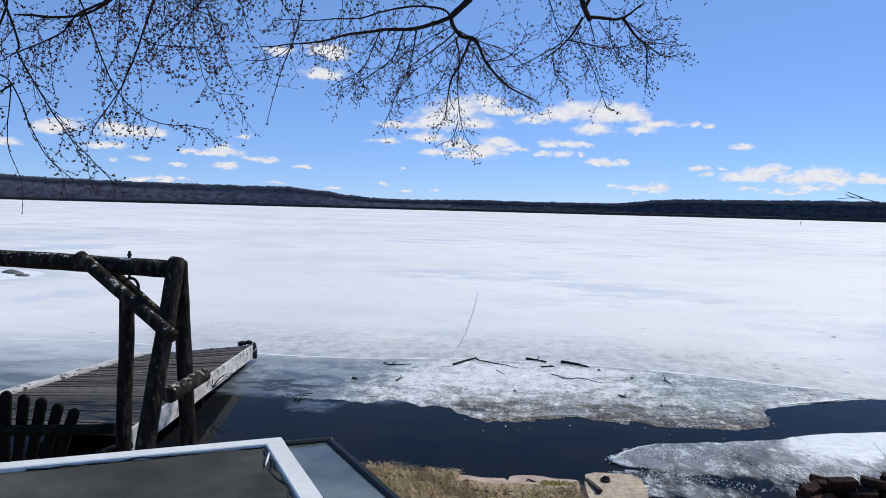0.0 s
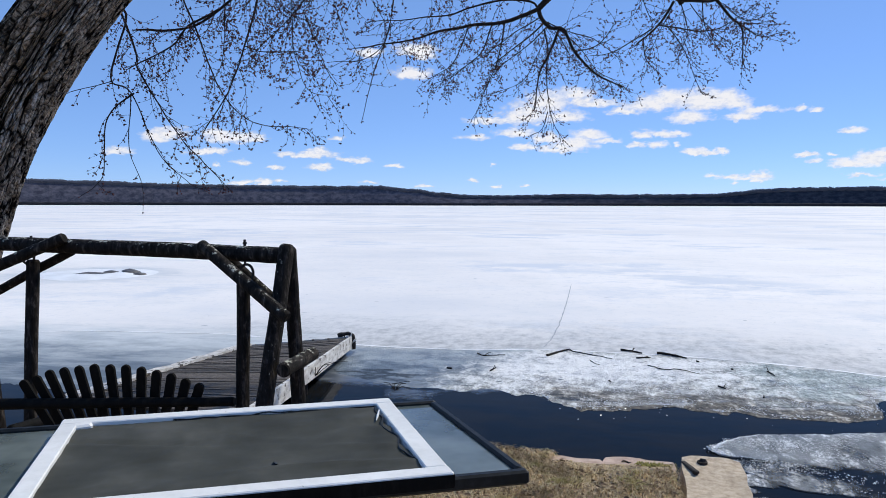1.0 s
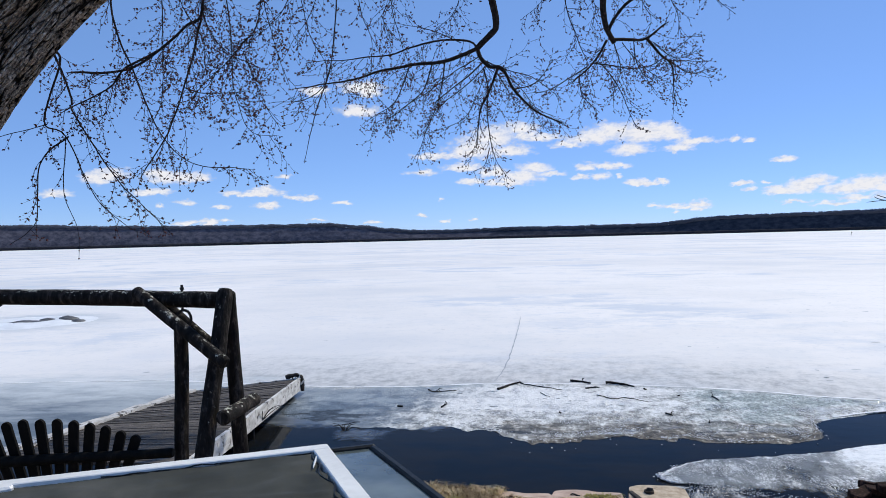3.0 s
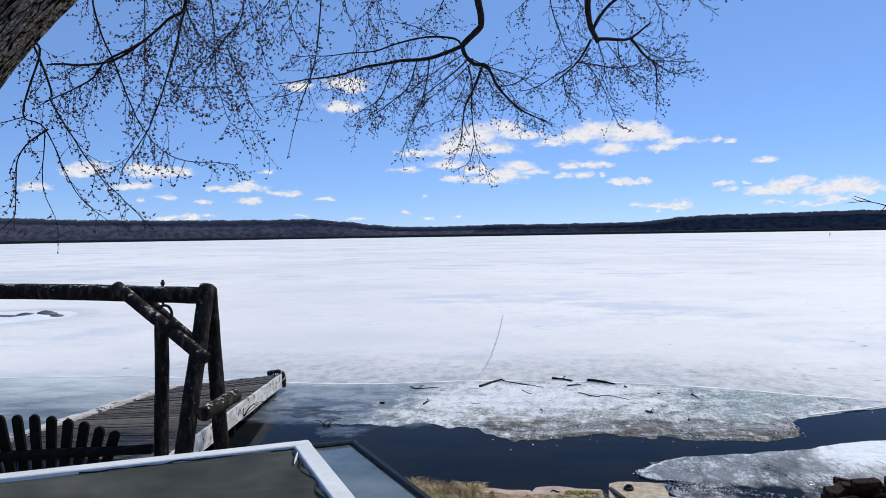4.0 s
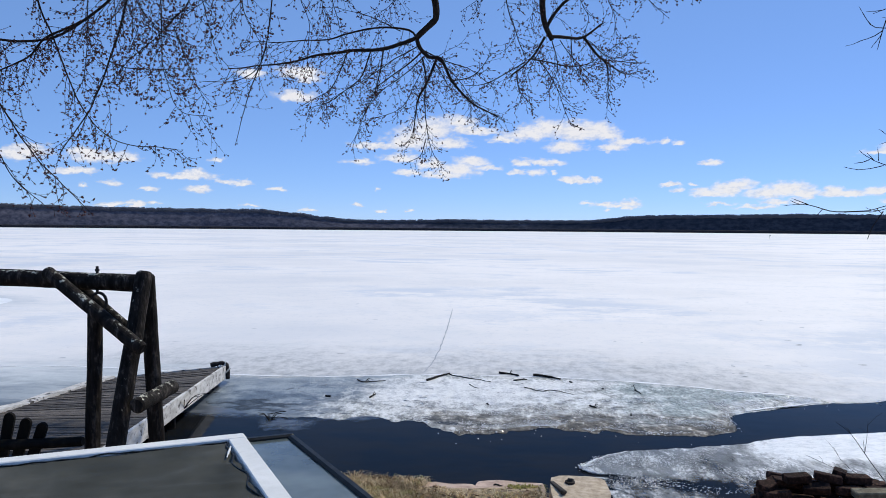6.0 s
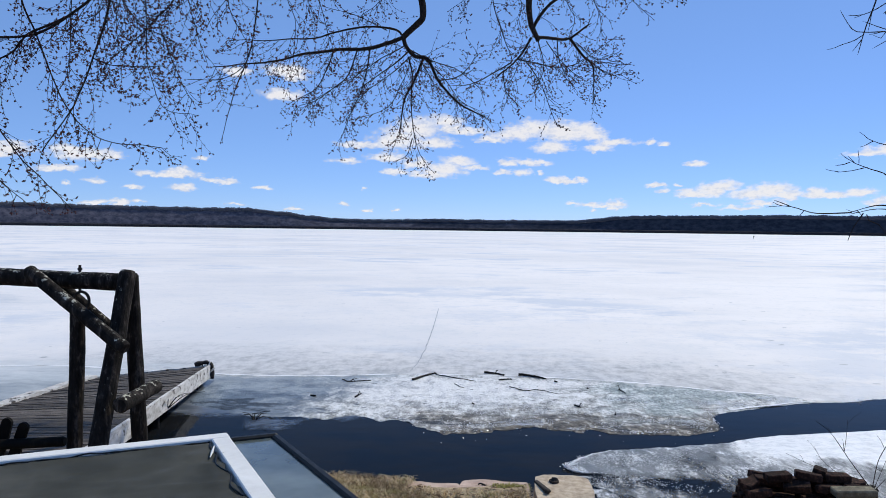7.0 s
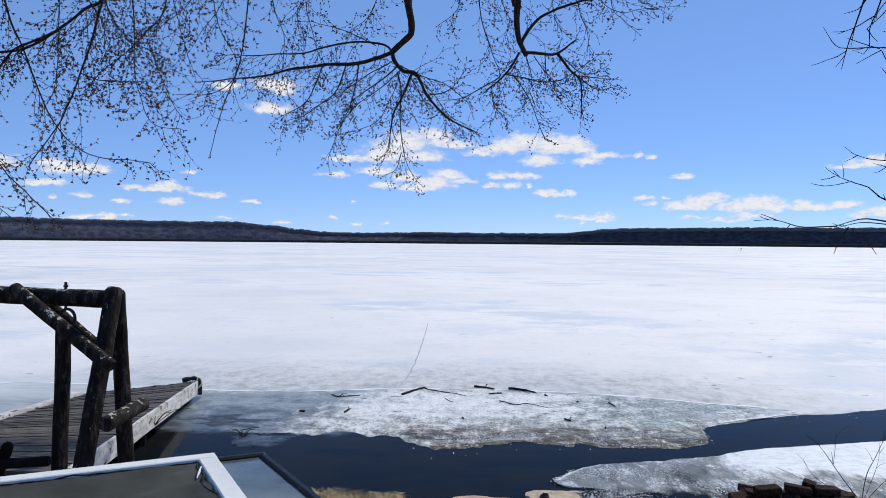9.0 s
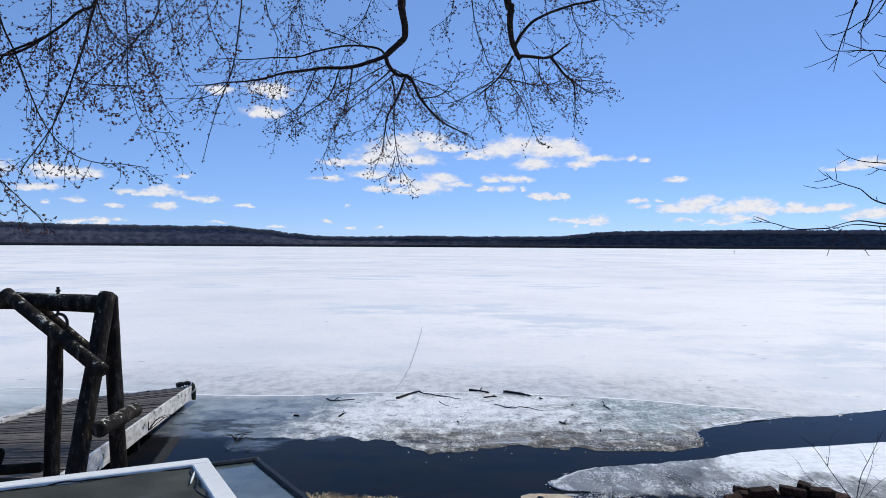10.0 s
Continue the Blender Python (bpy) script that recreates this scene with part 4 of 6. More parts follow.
    cloud(wisp, (-28.0, 3.17, 0.72, 0.3), (-29.7, 2.98, 0.4, 0.18))
    cloud(broad, (-28.6, 4.98, 2.2, 0.55), (-26.7, 4.96, 0.9, 0.38), (-30.3, 3.97, 1.5, 0.27), (-29.6, 5.27, 1.1, 0.5))
    cloud(broad, (-33.0, 5.17, 1.45, 0.6), (-34.0, 4.87, 1.0, 0.48), (-36.5, 3.82, 1.0, 0.36))
    cloud(wisp, (-26.4, 1.72, 1.0, 0.27), (-27.8, 1.64, 1.15, 0.19), (-25.0, 1.76, 0.55, 0.23), thick=-0.1)
    cloud(wisp, (-18.1, 1.75, 0.65, 0.15), (-13.8, 1.44, 0.8, 0.15))
    cloud(wisp, (-10.1, 1.91, 0.65, 0.2), (-8.3, 3.14, 0.3, 0.15), (-7.9, 1.41, 0.6, 0.11), (-5.9, 1.52, 0.5, 0.15), thick=-0.06)
    cloud(wisp, (-16.0, 3.06, 0.9, 0.2))


clouds()

# ---- shore: sea wall, slab, grass ----
def stone(name, cx, cy, top, lx, ly, lz, turn, seed, material, label, category="stone", group=""):
    """A rough block with broken edges."""
    bm = bmesh.new()
    bmesh.ops.create_cube(bm, size=1)
    bmesh.ops.subdivide_edges(bm, edges=bm.edges[:], cuts=5, use_grid_fill=True)
    for v in bm.verts:
        p = v.co.copy()
        soft = p.normalized() * 0.78
        k = (abs(p.x * 2) ** 8 + abs(p.y * 2) ** 8) / 2 * 0.35
        p = p.lerp(soft, min(k, 0.3) * 0.6)
        q = Vector((p.x * lx, p.y * ly, p.z * lz))
        q += Vector((noise.noise(q * 6 + Vector((seed, 0, 0))), noise.noise(q * 6 + Vector((0, seed, 0))), 0.5 * noise.noise(q * 5 + Vector((0, 0, seed))))) * 0.03
        v.co = q
    me = bpy.data.meshes.new(name)
    bm.to_mesh(me)
    bm.free()
    me.materials.append(material)
    ob = part(name, me, None)
    ob.matrix_world = pose(cx, cy, top - lz / 2, 0, 0, turn)
    return tagged(ob, label, category, group)


for i, (cx, w) in enumerate([(-1.35, 0.62), (-0.72, 0.60), (-0.12, 0.58), (0.42, 0.50)]):
    stone("wall_stone", cx, 5.28 + 0.02 * (i % 2), 0.965 - 0.008 * (i % 3), w, 0.32, 1.15, 2 * (i % 3) - 2, 3 + i, WALLSTONE, "pinkish tan flat-topped stone of the low sea wall", "stone", "sea wall stones")
slab = stone("corner_slab", 0.905, 5.06, 0.985, 0.40, 0.95, 1.2, -4, 21, STONE, "large tan stone slab at the corner of the sea wall")


def slab_fittings():
    """A rust-dark bar lying across the joint, and an iron socket let into the slab."""
    bar = thing("iron_bar", pose(0.765, 5.28, 1.0, 0, 3, 106), "rusty dark iron bar lying on the stone slab", "iron bar")
    part("bar", Geo().box(pose(0, 0, -0.004), 0.25, 0.036, 0.022, 0.005), IRON, bar)
    part("hooked_end", Geo().box(pose(-0.12, 0.010, -0.002, 0, 0, 30), 0.035, 0.03, 0.032, 0.006), IRON, bar)
    sock = thing("iron_socket", pose(0.865, 5.40, 0.985), "rusty round iron socket set in the stone slab", "socket")
    ring = Geo()
    n = 16
    for r, z in ((0.036, 0.0), (0.036, 0.018), (0.029, 0.020), (0.029, -0.02)):
        ring.v += [(r * math.cos(2 * math.pi * i / n), r * math.sin(2 * math.pi * i / n), z) for i in range(n)]
    ring.f += [(j * n + i, j * n + (i + 1) % n, (j + 1) * n + (i + 1) % n, (j + 1) * n + i) for j in range(3) for i in range(n)]
    ring.f.append(tuple(3 * n + i for i in range(n)))
    part("collar", ring, IRON, sock)
    part("plug", Geo().tube([(0, 0, -0.02), (0.004, 0, 0.018), (0.006, 0.004, 0.036)], [0.027, 0.027, 0.020], 10, 0.2), IRON, sock)


slab_fittings()


def staple():
    """A bent iron staple lying on the wall."""
    ob = thing("iron_staple", pose(0.33, 5.35, 0.966, 0, 0, -12) @ Matrix.Scale(0.62, 4), "small rusty iron staple lying on the sea wall", "iron staple")
    part("bow", Geo().tube(spline([(-0.045, 0, 0.008), (-0.03, 0.012, 0.018), (0.0, 0.0, 0.020), (0.04, -0.01, 0.012)], 0.01), [0.010] * 12, 7, 0.4), IRON, ob)
    part("point", Geo().tube([(0.03, -0.008, 0.014), (0.06, 0.012, 0.008)], [0.009, 0.004], 7, 0.3), IRON, ob)


staple()


def litter():
    """Curled brown leaves and bits of bark caught in the grass."""
    rnd = random.Random(71)
    g = Geo()
    for k in range(900):
        x, y = rnd.uniform(-1.7, 0.66), rnd.uniform(3.0, 5.25)
        z = ground_height(x, y) + rnd.uniform(0.004, 0.022)
        a = Matrix.Rotation(rnd.uniform(0, 6.2832), 3, "Z") @ Matrix.Rotation(rnd.gauss(0, 0.45), 3, "X")
        l, w, c = rnd.uniform(0.010, 0.030), rnd.uniform(0.006, 0.014), rnd.uniform(0.001, 0.007)
        g.add([Vector((x, y, z)) + a @ Vector(v) for v in ((-l, 0, 0), (-l * 0.3, -w, c), (l * 0.5, -w * 0.8, c), (l, 0, 0), (l * 0.5, w * 0.8, c), (-l * 0.3, w, c))], [(0, 1, 2, 3), (0, 3, 4, 5)])
    tagged(part("leaf_litter", g, LITTER), "curled brown leaves and bark scraps in the grass", "leaves", kind="stuff")


litter()


def grass():
    rnd = random.Random(2)
    g = Geo()

    def blade(x, y, z, size, into=None):
        a, lean = rnd.uniform(0, 6.2832), rnd.uniform(0.8, 3.0)
        dx, dy = math.cos(a), math.sin(a)
        w = rnd.uniform(0.002, 0.0045)
        h = size * rnd.uniform(0.5, 1.2)
        m = Vector((x + dx * lean * h * 0.35, y + dy * lean * h * 0.35, z + h * 0.62))
        e = Vector((x + dx * lean * h, y + dy * lean * h, z + h * max(0.12, 1.0 - 0.55 * lean)))
        s = Vector((-dy * w, dx * w, 0))
        p = Vector((x, y, z - 0.01))
        (into or g).add([p - s, p + s, m + s * 0.8, m - s * 0.8, e], [(0, 1, 2, 3), (3, 2, 4)])

    for k in range(60000):
        x, y = rnd.uniform(-1.7, 1.05), rnd.uniform(3.2, 5.45)
        if x > 0.66 and y > 4.62:
            continue
        cover = noise.noise((x * 2.2, y * 2.2, 5)) + 0.5 * noise.noise((x * 7, y * 7, 1))
        west = min(1.0, max(0.0, (-0.12 - x) / 0.25))
        if y > 5.26 and cover < 0.12 + 2.2 * (y - 5.26) - 0.8 * west:
            continue
        if cover < rnd.uniform(-0.9, 0.1):
            continue
        z = 0.965 if y > 5.16 else ground_height(x, y)
        tuft = 0.03 if rnd.random() < 0.04 else 0.034 * west * (y > 5.0) * max(0.2, 0.7 + cover)
        blade(x, y, z, 0.024 + 0.022 * max(0, cover) + tuft)
    for k in range(11000):
        x, y = rnd.uniform(-6.5, 3.6), rnd.uniform(-0.5, 5.9)
        z = ground_height(x, y)
        if z > 0.4 and not (-1.7 < x < 1.05 and y > 3.2):
            blade(x, y, z, 0.05)
    moss = Geo()
    for k in range(1500):
        x, y = rnd.gauss(0.53, 0.06), rnd.gauss(5.31, 0.035)
        blade(x, y, 0.962, 0.016 + 0.012 * rnd.random(), moss)
    tagged(part("moss_tuft", moss, MOSS), "yellow-green mossy tuft beside the iron bar", "moss", kind="stuff")
    tagged(part("grass", g, GRASS), "matted straw-coloured dry grass with a little green", "grass", kind="stuff")


grass()

# ---- dock ----
def dock():
    d = thing("dock", pose(0, 0, 0), "low wooden dock with weathered grey planks and white edge boards", "dock")
    nr, nl, fr, fl = Vector((-3.60, 7.0, 0.60)), Vector((-5.79, 7.0, 0.60)), Vector((-4.51, 13.0, 0.30)), Vector((-5.98, 11.85, 0.30))
    rnd = random.Random(4)
    n = 58
    for i in range(n):
        t0, t1 = i / n, (i + 0.90) / n
        a0, a1, b0, b1 = nr.lerp(fr, t0), nr.lerp(fr, t1), nl.lerp(fl, t0), nl.lerp(fl, t1)
        j = Vector((0, 0, rnd.uniform(-0.006, 0.006)))
        cut = (b0 - a0).normalized() * rnd.uniform(0, 0.02)
        top = [a0 + j + cut, a1 + j + cut, b1 + j, b0 + j]
        g = Geo().add(top + [p - Vector((0, 0, 0.038)) for p in top], [(0, 1, 2, 3), (7, 6, 5, 4), (0, 4, 5, 1), (1, 5, 6, 2), (2, 6, 7, 3), (3, 7, 4, 0)])
        part("plank", g, PLANK, d)

    def board(name, a, b, up, down, thick, label):
        a, b = Vector(a), Vector(b)
        u = (b - a).normalized()
        side = Vector((u.y, -u.x, 0)).normalized() * thick
        g = Geo()
        m = 14
        vs = []
        for i in range(m + 1):
            p = a.lerp(b, i / m)
            w = (0.012 if thick < 0.1 else 0.03) * noise.noise((i * 0.9, down * 9, 3))
            vs += [p + Vector((0, 0, up + w)), p + side + Vector((0, 0, up + w)), p + side + Vector((0, 0, -down + w)), p + Vector((0, 0, -down + w))]
        g.add(vs, [(4 * i + k, 4 * i + (k + 1) % 4, 4 * i + 4 + (k + 1) % 4, 4 * i + 4 + k) for i in range(m) for k in range(4)] + [(3, 2, 1, 0), (4 * m, 4 * m + 1, 4 * m + 2, 4 * m + 3)])
        part(name, g, WHITEWOOD, d, label)

    board("edge_board", nr, fr, 0.03, 0.20, 0.045, "peeling white board along the side")
    board("edge_board", fl, nl, 0.035, 0.10, 0.16, "peeling white board along the side")
    board("end_board", fr, fl, 0.012, 0.16, 0.04, "grey end board")
    lift = Vector((-0.10, 0, -0.21))
    part("stringer", log(nr + lift, fr + lift + Vector((0, -0.15, 0)), 0.085, 41), LOG, d, "dark log stringer under the planks")
    for t in (0.1, 0.5, 0.9):
        a, b = nr.lerp(fr, t) + Vector((-0.12, 0, 0)), nl.lerp(fl, t) + Vector((0.12, 0, 0))
        for p in (a, b):
            part("post", log(p + Vector((0, 0, -0.06)), p + Vector((0, 0, -1.6)), 0.055, 7), LOG, d)
    # worn rubber bumper folded over the outer corner, a frayed rope knotted round it
    c = fr + Vector((0.02, -0.05, 0.03))
    g = Geo().tube(spline([c + Vector((-0.24, -0.05, 0.0)), c + Vector((-0.12, 0.02, 0.03)), c + Vector((0.0, 0.03, 0.03)), c + Vector((0.06, -0.02, -0.05)), c + Vector((0.085, -0.05, -0.24))], 0.02), [0.036] * 60, 11, 0.9, seed=3)
    part("bumper", g, IRON, d, "frayed dark rubber bumper")
    for k in range(4):
        q = c + Vector((-0.08 + 0.045 * k, 0.01 - 0.01 * k, 0.005 - 0.055 * max(0, k - 1)))
        loop = [q + Vector((0.05 * math.cos(a) + 0.012 * noise.noise((k, a * 2, 1)), 0.035 * math.sin(a), 0.055 * math.sin(a + 0.5 * k) + 0.01 * noise.noise((a, k, 5)))) for a in [6.2832 * i / 16 for i in range(17)]]
        part("rope_loop", Geo().tube(loop, [0.012 + 0.004 * (k % 2)] * 17, 7, 0.5, cap=False), WHITEWOOD if k % 2 else IRON, d, "frayed grey rope round the corner")


dock()

# ---- log swing ----
def swing():
    s = thing("garden_swing", pose(-2.93, 4.217, 0.85, 0, 0, -4), "dark weathered log garden swing with a hanging slatted bench", "swing")
    H = 1.70
    part("beam", log((-1.42, 0, H + 0.022), (1.185, 0, H - 0.022), 0.050, 1, 0.050), LOG, s, "lichen-spotted top log")
    for e in (-1, 1):
        E = 1.19 if e > 0 else 1.34
        part("leg", log((e * (E + 0.01), -0.015, H + 0.040), (e * (E + 0.02), -0.62, -0.10), 0.046, 3 + e, 0.054), LOG, s)
        part("leg", log((e * (E - 0.015), 0.06, H + 0.02), (e * (E - 0.01), 0.24, -0.10), 0.042, 6 + e, 0.050), LOG, s)
        part("cross_log", log((e * (E + 0.165), -0.365, H - 0.64), (e * (E + 0.115), 0.11, H - 0.64), 0.042, 9 + e), LOG, s, "sawn-off cross log")
        top = 0.645 if e > 0 else -0.40
        part("brace", log((top, -0.085, H + (0.040 if e > 0 else 0.065)), (e * (E + 0.125), -0.245, H - 0.36), 0.038, 12 + e), LOG, s)
        part("brace", log((top + 0.095 * e, 0.085, H - (0.065 if e > 0 else 0.03)), (e * (E - 0.03), 0.11, H - (0.405 if e > 0 else 0.39)), 0.031, 15 + e), LOG, s)
        hx = 0.90 if e > 0 else -0.76
        bolt = part("eye_bolt", Geo().tube([(hx, 0, H + 0.072), (hx, 0, H - (0.085 if e > 0 else 0.05))], [0.008, 0.008], 8), IRON, s, "rusty eye bolt")
        part("nut", Geo().tube([(hx, 0, H + 0.042), (hx, 0, H + 0.056)], [0.013, 0.013], 6), IRON, bolt)
        ring = [(hx + (0.028 if e > 0 else 0.0) + 0.040 * math.cos(a), -0.03 + 0.012 * math.cos(a), H - (0.135 if e > 0 else 0.065) + 0.056 * math.sin(a)) for a in [2 * math.pi * i / 18 for i in range(19)]]
        part("ring", Geo().tube(ring, [0.0085] * 19, 7, cap=False), IRON, s, "rusty steel ring")
        part("hanger", log((hx - 0.012 * e, 0.0, H - (0.185 if e > 0 else 0.095)), (hx - 0.01, -0.05, 0.42), 0.042, 20 + e, 0.042), LOG, s)
    part("bolt_end", Geo().tube([(1.205, 0.10, 1.05), (1.262, 0.10, 1.05)], [0.012, 0.014], 8), IRON, s, "rusty end of a through bolt")
    # bench
    bm = pose(0.141, -0.27, -0.042, 0, 0.2, 9.9)
    at = lambda x, y, z: bm @ Vector((x, y, z))
    part("back_rail", log(at(-0.83, -0.06, 0.773), at(0.79, -0.06, 0.849), 0.036, 31, 0.028), SLAT, s)
    part("lower_rail", log(at(-0.50, 0.075, 0.46), at(0.55, 0.075, 0.46), 0.030, 33), SLAT, s)
    part("seat_rail", log(at(-0.55, 0.46, 0.44), at(0.60, 0.46, 0.44), 0.034, 35), SLAT, s)
    part("arm", log(at(-0.70, -0.03, 0.60), at(-0.70, 0.34, 0.56), 0.036, 36), SLAT, s)
    part("arm", log(at(0.70, -0.03, 0.68), at(0.70, 0.34, 0.62), 0.036, 37), SLAT, s)
    for i in range(13):
        u = (i - 6) / 6
        fan = u * radians(42.5) * (1 - 0.15 * abs(u)) - radians(2.9)
        low = Vector((u * 0.380, 0.045, 0.47))
        reach = 0.583 - 0.066 * abs(u) ** 2.2 + 0.012 * noise.noise((i * 1.7, 0, 0))
        up = Vector((math.sin(fan) * 0.6, -0.14, math.cos(fan))).normalized()
        side = Vector((math.cos(fan), 0, -math.sin(fan) * 0.6)).normalized()
        out = side.cross(up).normalized()
        g = Geo()
        w, th = 0.029, 0.009
        prof = [(-w, 0), (w, 0), (w, reach - w)] + [(w * math.cos(a), reach - w + w * math.sin(a)) for a in (0.5, 1.05, 1.57, 2.1, 2.64)] + [(-w, reach - w)]
        k = len(prof)
        for d in (-th, th):
            g.v += [tuple(bm @ (low + side * px + up * pz + out * d)) for px, pz in prof]
        g.f += [tuple(range(k - 1, -1, -1)), tuple(range(k, 2 * k))] + [(j, (j + 1) % k, k + (j + 1) % k, k + j) for j in range(k)]
        part("slat", g, SLAT, s)
    for i in range(6):
        y = 0.10 + i * 0.07
        part("seat_slat", Geo().box(bm @ pose(0.02, y, 0.475), 1.08, 0.058, 0.022, 0.005), SLAT, s)


swing()

# ---- table and the old window screen on it ----
TABLE_TOP = 2.11


def skew(geo, k):
    """The table and the screen are a little out of square."""
    geo.v = [(x - k * y, y, z) for x, y, z in geo.v]
    return geo


def table():
    base = ground_height(-1.0, 1.8)
    t = thing("patio_table", pose(-0.474, 2.64, base, 0, 0, 26.5), "black-framed patio table with a smoked glass top", "table")
    z = TABLE_TOP - base
    L, W, r, k = 1.85, 0.765, 0.028, 0.115
    part("glass_top", skew(Geo().box(pose(-L / 2, -W / 2, z - 0.010), L - 2 * r + 0.006, W - 2 * r + 0.006, 0.008), k), GLASS, t, "smoked glass pane with cloud reflections painted in")
    for a, b, x, y in ((-L / 2, -r / 2, L, r), (-L / 2, -W + r / 2, L, r), (-r / 2, -W / 2, r, W - 2 * r), (-L + r / 2, -W / 2, r, W - 2 * r)):
        part("rim", skew(Geo().box(pose(a, b, z - 0.014), x, y, 0.040, 0.007), k), RIM, t)
    for a, b in ((-0.50, -0.08), (-L + 0.30, -0.08), (-0.62, -W + 0.10), (-L + 0.30, -W + 0.10)):
        leg = part("leg", skew(Geo().box(pose(a, b, (z - 0.05) / 2), 0.035, 0.035, z - 0.05, 0.006), k), RIM, t)
        part("foot", skew(Geo().tube([(a, b, -0.02), (a, b, 0.02)], [0.026, 0.024], 10), k), RIM, leg)


table()


def window_screen():
    m = pose(-0.602, 2.484, TABLE_TOP + 0.002, 0, 0, 26.7)
    s = thing("window_screen", m, "old white wooden window screen with torn grey mesh", "window screen")
    L, W, w, h, sk = 1.055, 0.745, 0.054, 0.042, 0.05
    zc = h / 2 + 0.001

    def rail(cx, cy, lx, ly):
        part("frame_rail", skew(Geo().box(pose(cx, cy, zc), lx, ly, h, 0.003), sk), FRAMEPAINT, s)

    rail(-L / 2, -w / 2, L, w)
    rail(-L / 2, -W + w / 2, L, w)
    rail(-w / 2 - 0.004, -W / 2, w + 0.005, W - 2 * w - 0.002)
    rail(-L + w / 2, -W / 2, w - 0.003, W - 2 * w - 0.002)
    # bare worn edge, made darker still to paint in the shadow on it
    part("edge_strip", skew(Geo().box(pose(-L / 2, -W - 0.001, zc - 0.002), L - 0.004, 0.003, h - 0.008), sk), SLAT, s, "bare weathered wood edge, with its shadow painted in dark")
    part("edge_strip", skew(Geo().box(pose(0.0007, -W + 0.03, zc - 0.002), 0.003, 0.055, h - 0.008), sk), SLAT, s, "bare weathered wood edge, with its shadow painted in dark")
    # cloth: sagging, loose along the end nearest the water's corner
    g = Geo()
    nx, ny = 60, 44
    x0, x1, y0, y1 = -L + w - 0.004, -w + 0.004, -W + w - 0.004, -w + 0.004
    for j in range(ny + 1):
        for i in range(nx + 1):
            u, v = i / nx, j / ny
            x, y = x0 + (x1 - x0) * u, y0 + (y1 - y0) * v
            loose = step(0.80, 1.0, u) * step(0.1, 0.4, v)
            top_loose = step(0.90, 1.0, v) * step(0.2, 0.6, u)
            x -= 0.030 * loose * (0.6 + 0.8 * noise.noise((v * 7, 1, 0)))
            y -= 0.014 * top_loose * (0.6 + 0.8 * noise.noise((u * 6, 4, 0)))
            z = 0.031 - 0.012 * math.sin(math.pi * u) * math.sin(math.pi * v) + 0.004 * noise.noise((u * 3, v * 9 - u * 2, 2)) + 0.007 * loose * noise.noise((u * 14, v * 8, 5)) + 0.005 * top_loose * noise.noise((u * 9, v * 16, 3))
            fold = 1 - min(1, abs(noise.noise((u * 1.1 + v * 2.6, v * 1.4 - u * 0.7, 8))) * 9)
            z += 0.013 * fold * noise.noise((u * 2, v * 2, 11)) + 0.003 * (1 - min(1, abs(noise.noise((u * 2.2 - v * 1.3, v * 3.1 + u, 21))) * 14))
            g.v.append((x, y, max(z, 0.012)))
    g.f += [(j * (nx + 1) + i, j * (nx + 1) + i + 1, (j + 1) * (nx + 1) + i + 1, (j + 1) * (nx + 1) + i) for j in range(ny) for i in range(nx)]
    part("mesh_cloth", skew(g, sk), SCREEN, s, "torn grey fly-screen mesh with blurred reflections painted in", True)
    # black tubes added for the shadow line and dark gap along two rails
    for pts in ([(-w - 0.012, -W + w + 0.10), (-w - 0.030, -0.50), (-w - 0.012, -0.40), (-w - 0.034, -0.30), (-w - 0.014, -0.20), (-w - 0.022, -0.12), (-w - 0.008, -w - 0.01)],
                [(-w - 0.01, -w - 0.006), (-0.25, -w - 0.012), (-0.42, -w - 0.004), (-0.55, -w - 0.014), (-0.72, -w - 0.004)]):
        line = spline([(x, y, 0.034) for x, y in pts], 0.02)
        part("cord", skew(Geo().tube([p + Vector((0, 0, 0.006 * noise.noise((i * 0.3, 0, 1)))) for i, p in enumerate(line)], [0.0026] * len(line), 6), sk), RIM, s, "black line added for the shadow and gap beside the rail")
    part("splinter", skew(Geo().tube([(-w - 0.038, -w - 0.165, 0.032), (-w - 0.026, -w - 0.130, 0.038), (-w - 0.014, -w - 0.095, 0.045)], [0.0015, 0.0042, 0.002], 6), sk), FRAMEPAINT, s, "loose white splinter of the bead")
    part("corner_block", Geo().box(pose(-L + w + 0.016, -w - 0.010, zc + 0.006, 4, 0, 14), 0.058, 0.036, 0.030, 0.006), FRAMEPAINT, s, "chipped corner block")
    part("patch", Geo().tube([(-0.41, -0.52, 0.019), (-0.405, -0.52, 0.027)], [0.009, 0.007], 9), RIM, s, "small black plug in the mesh")


window_screen()

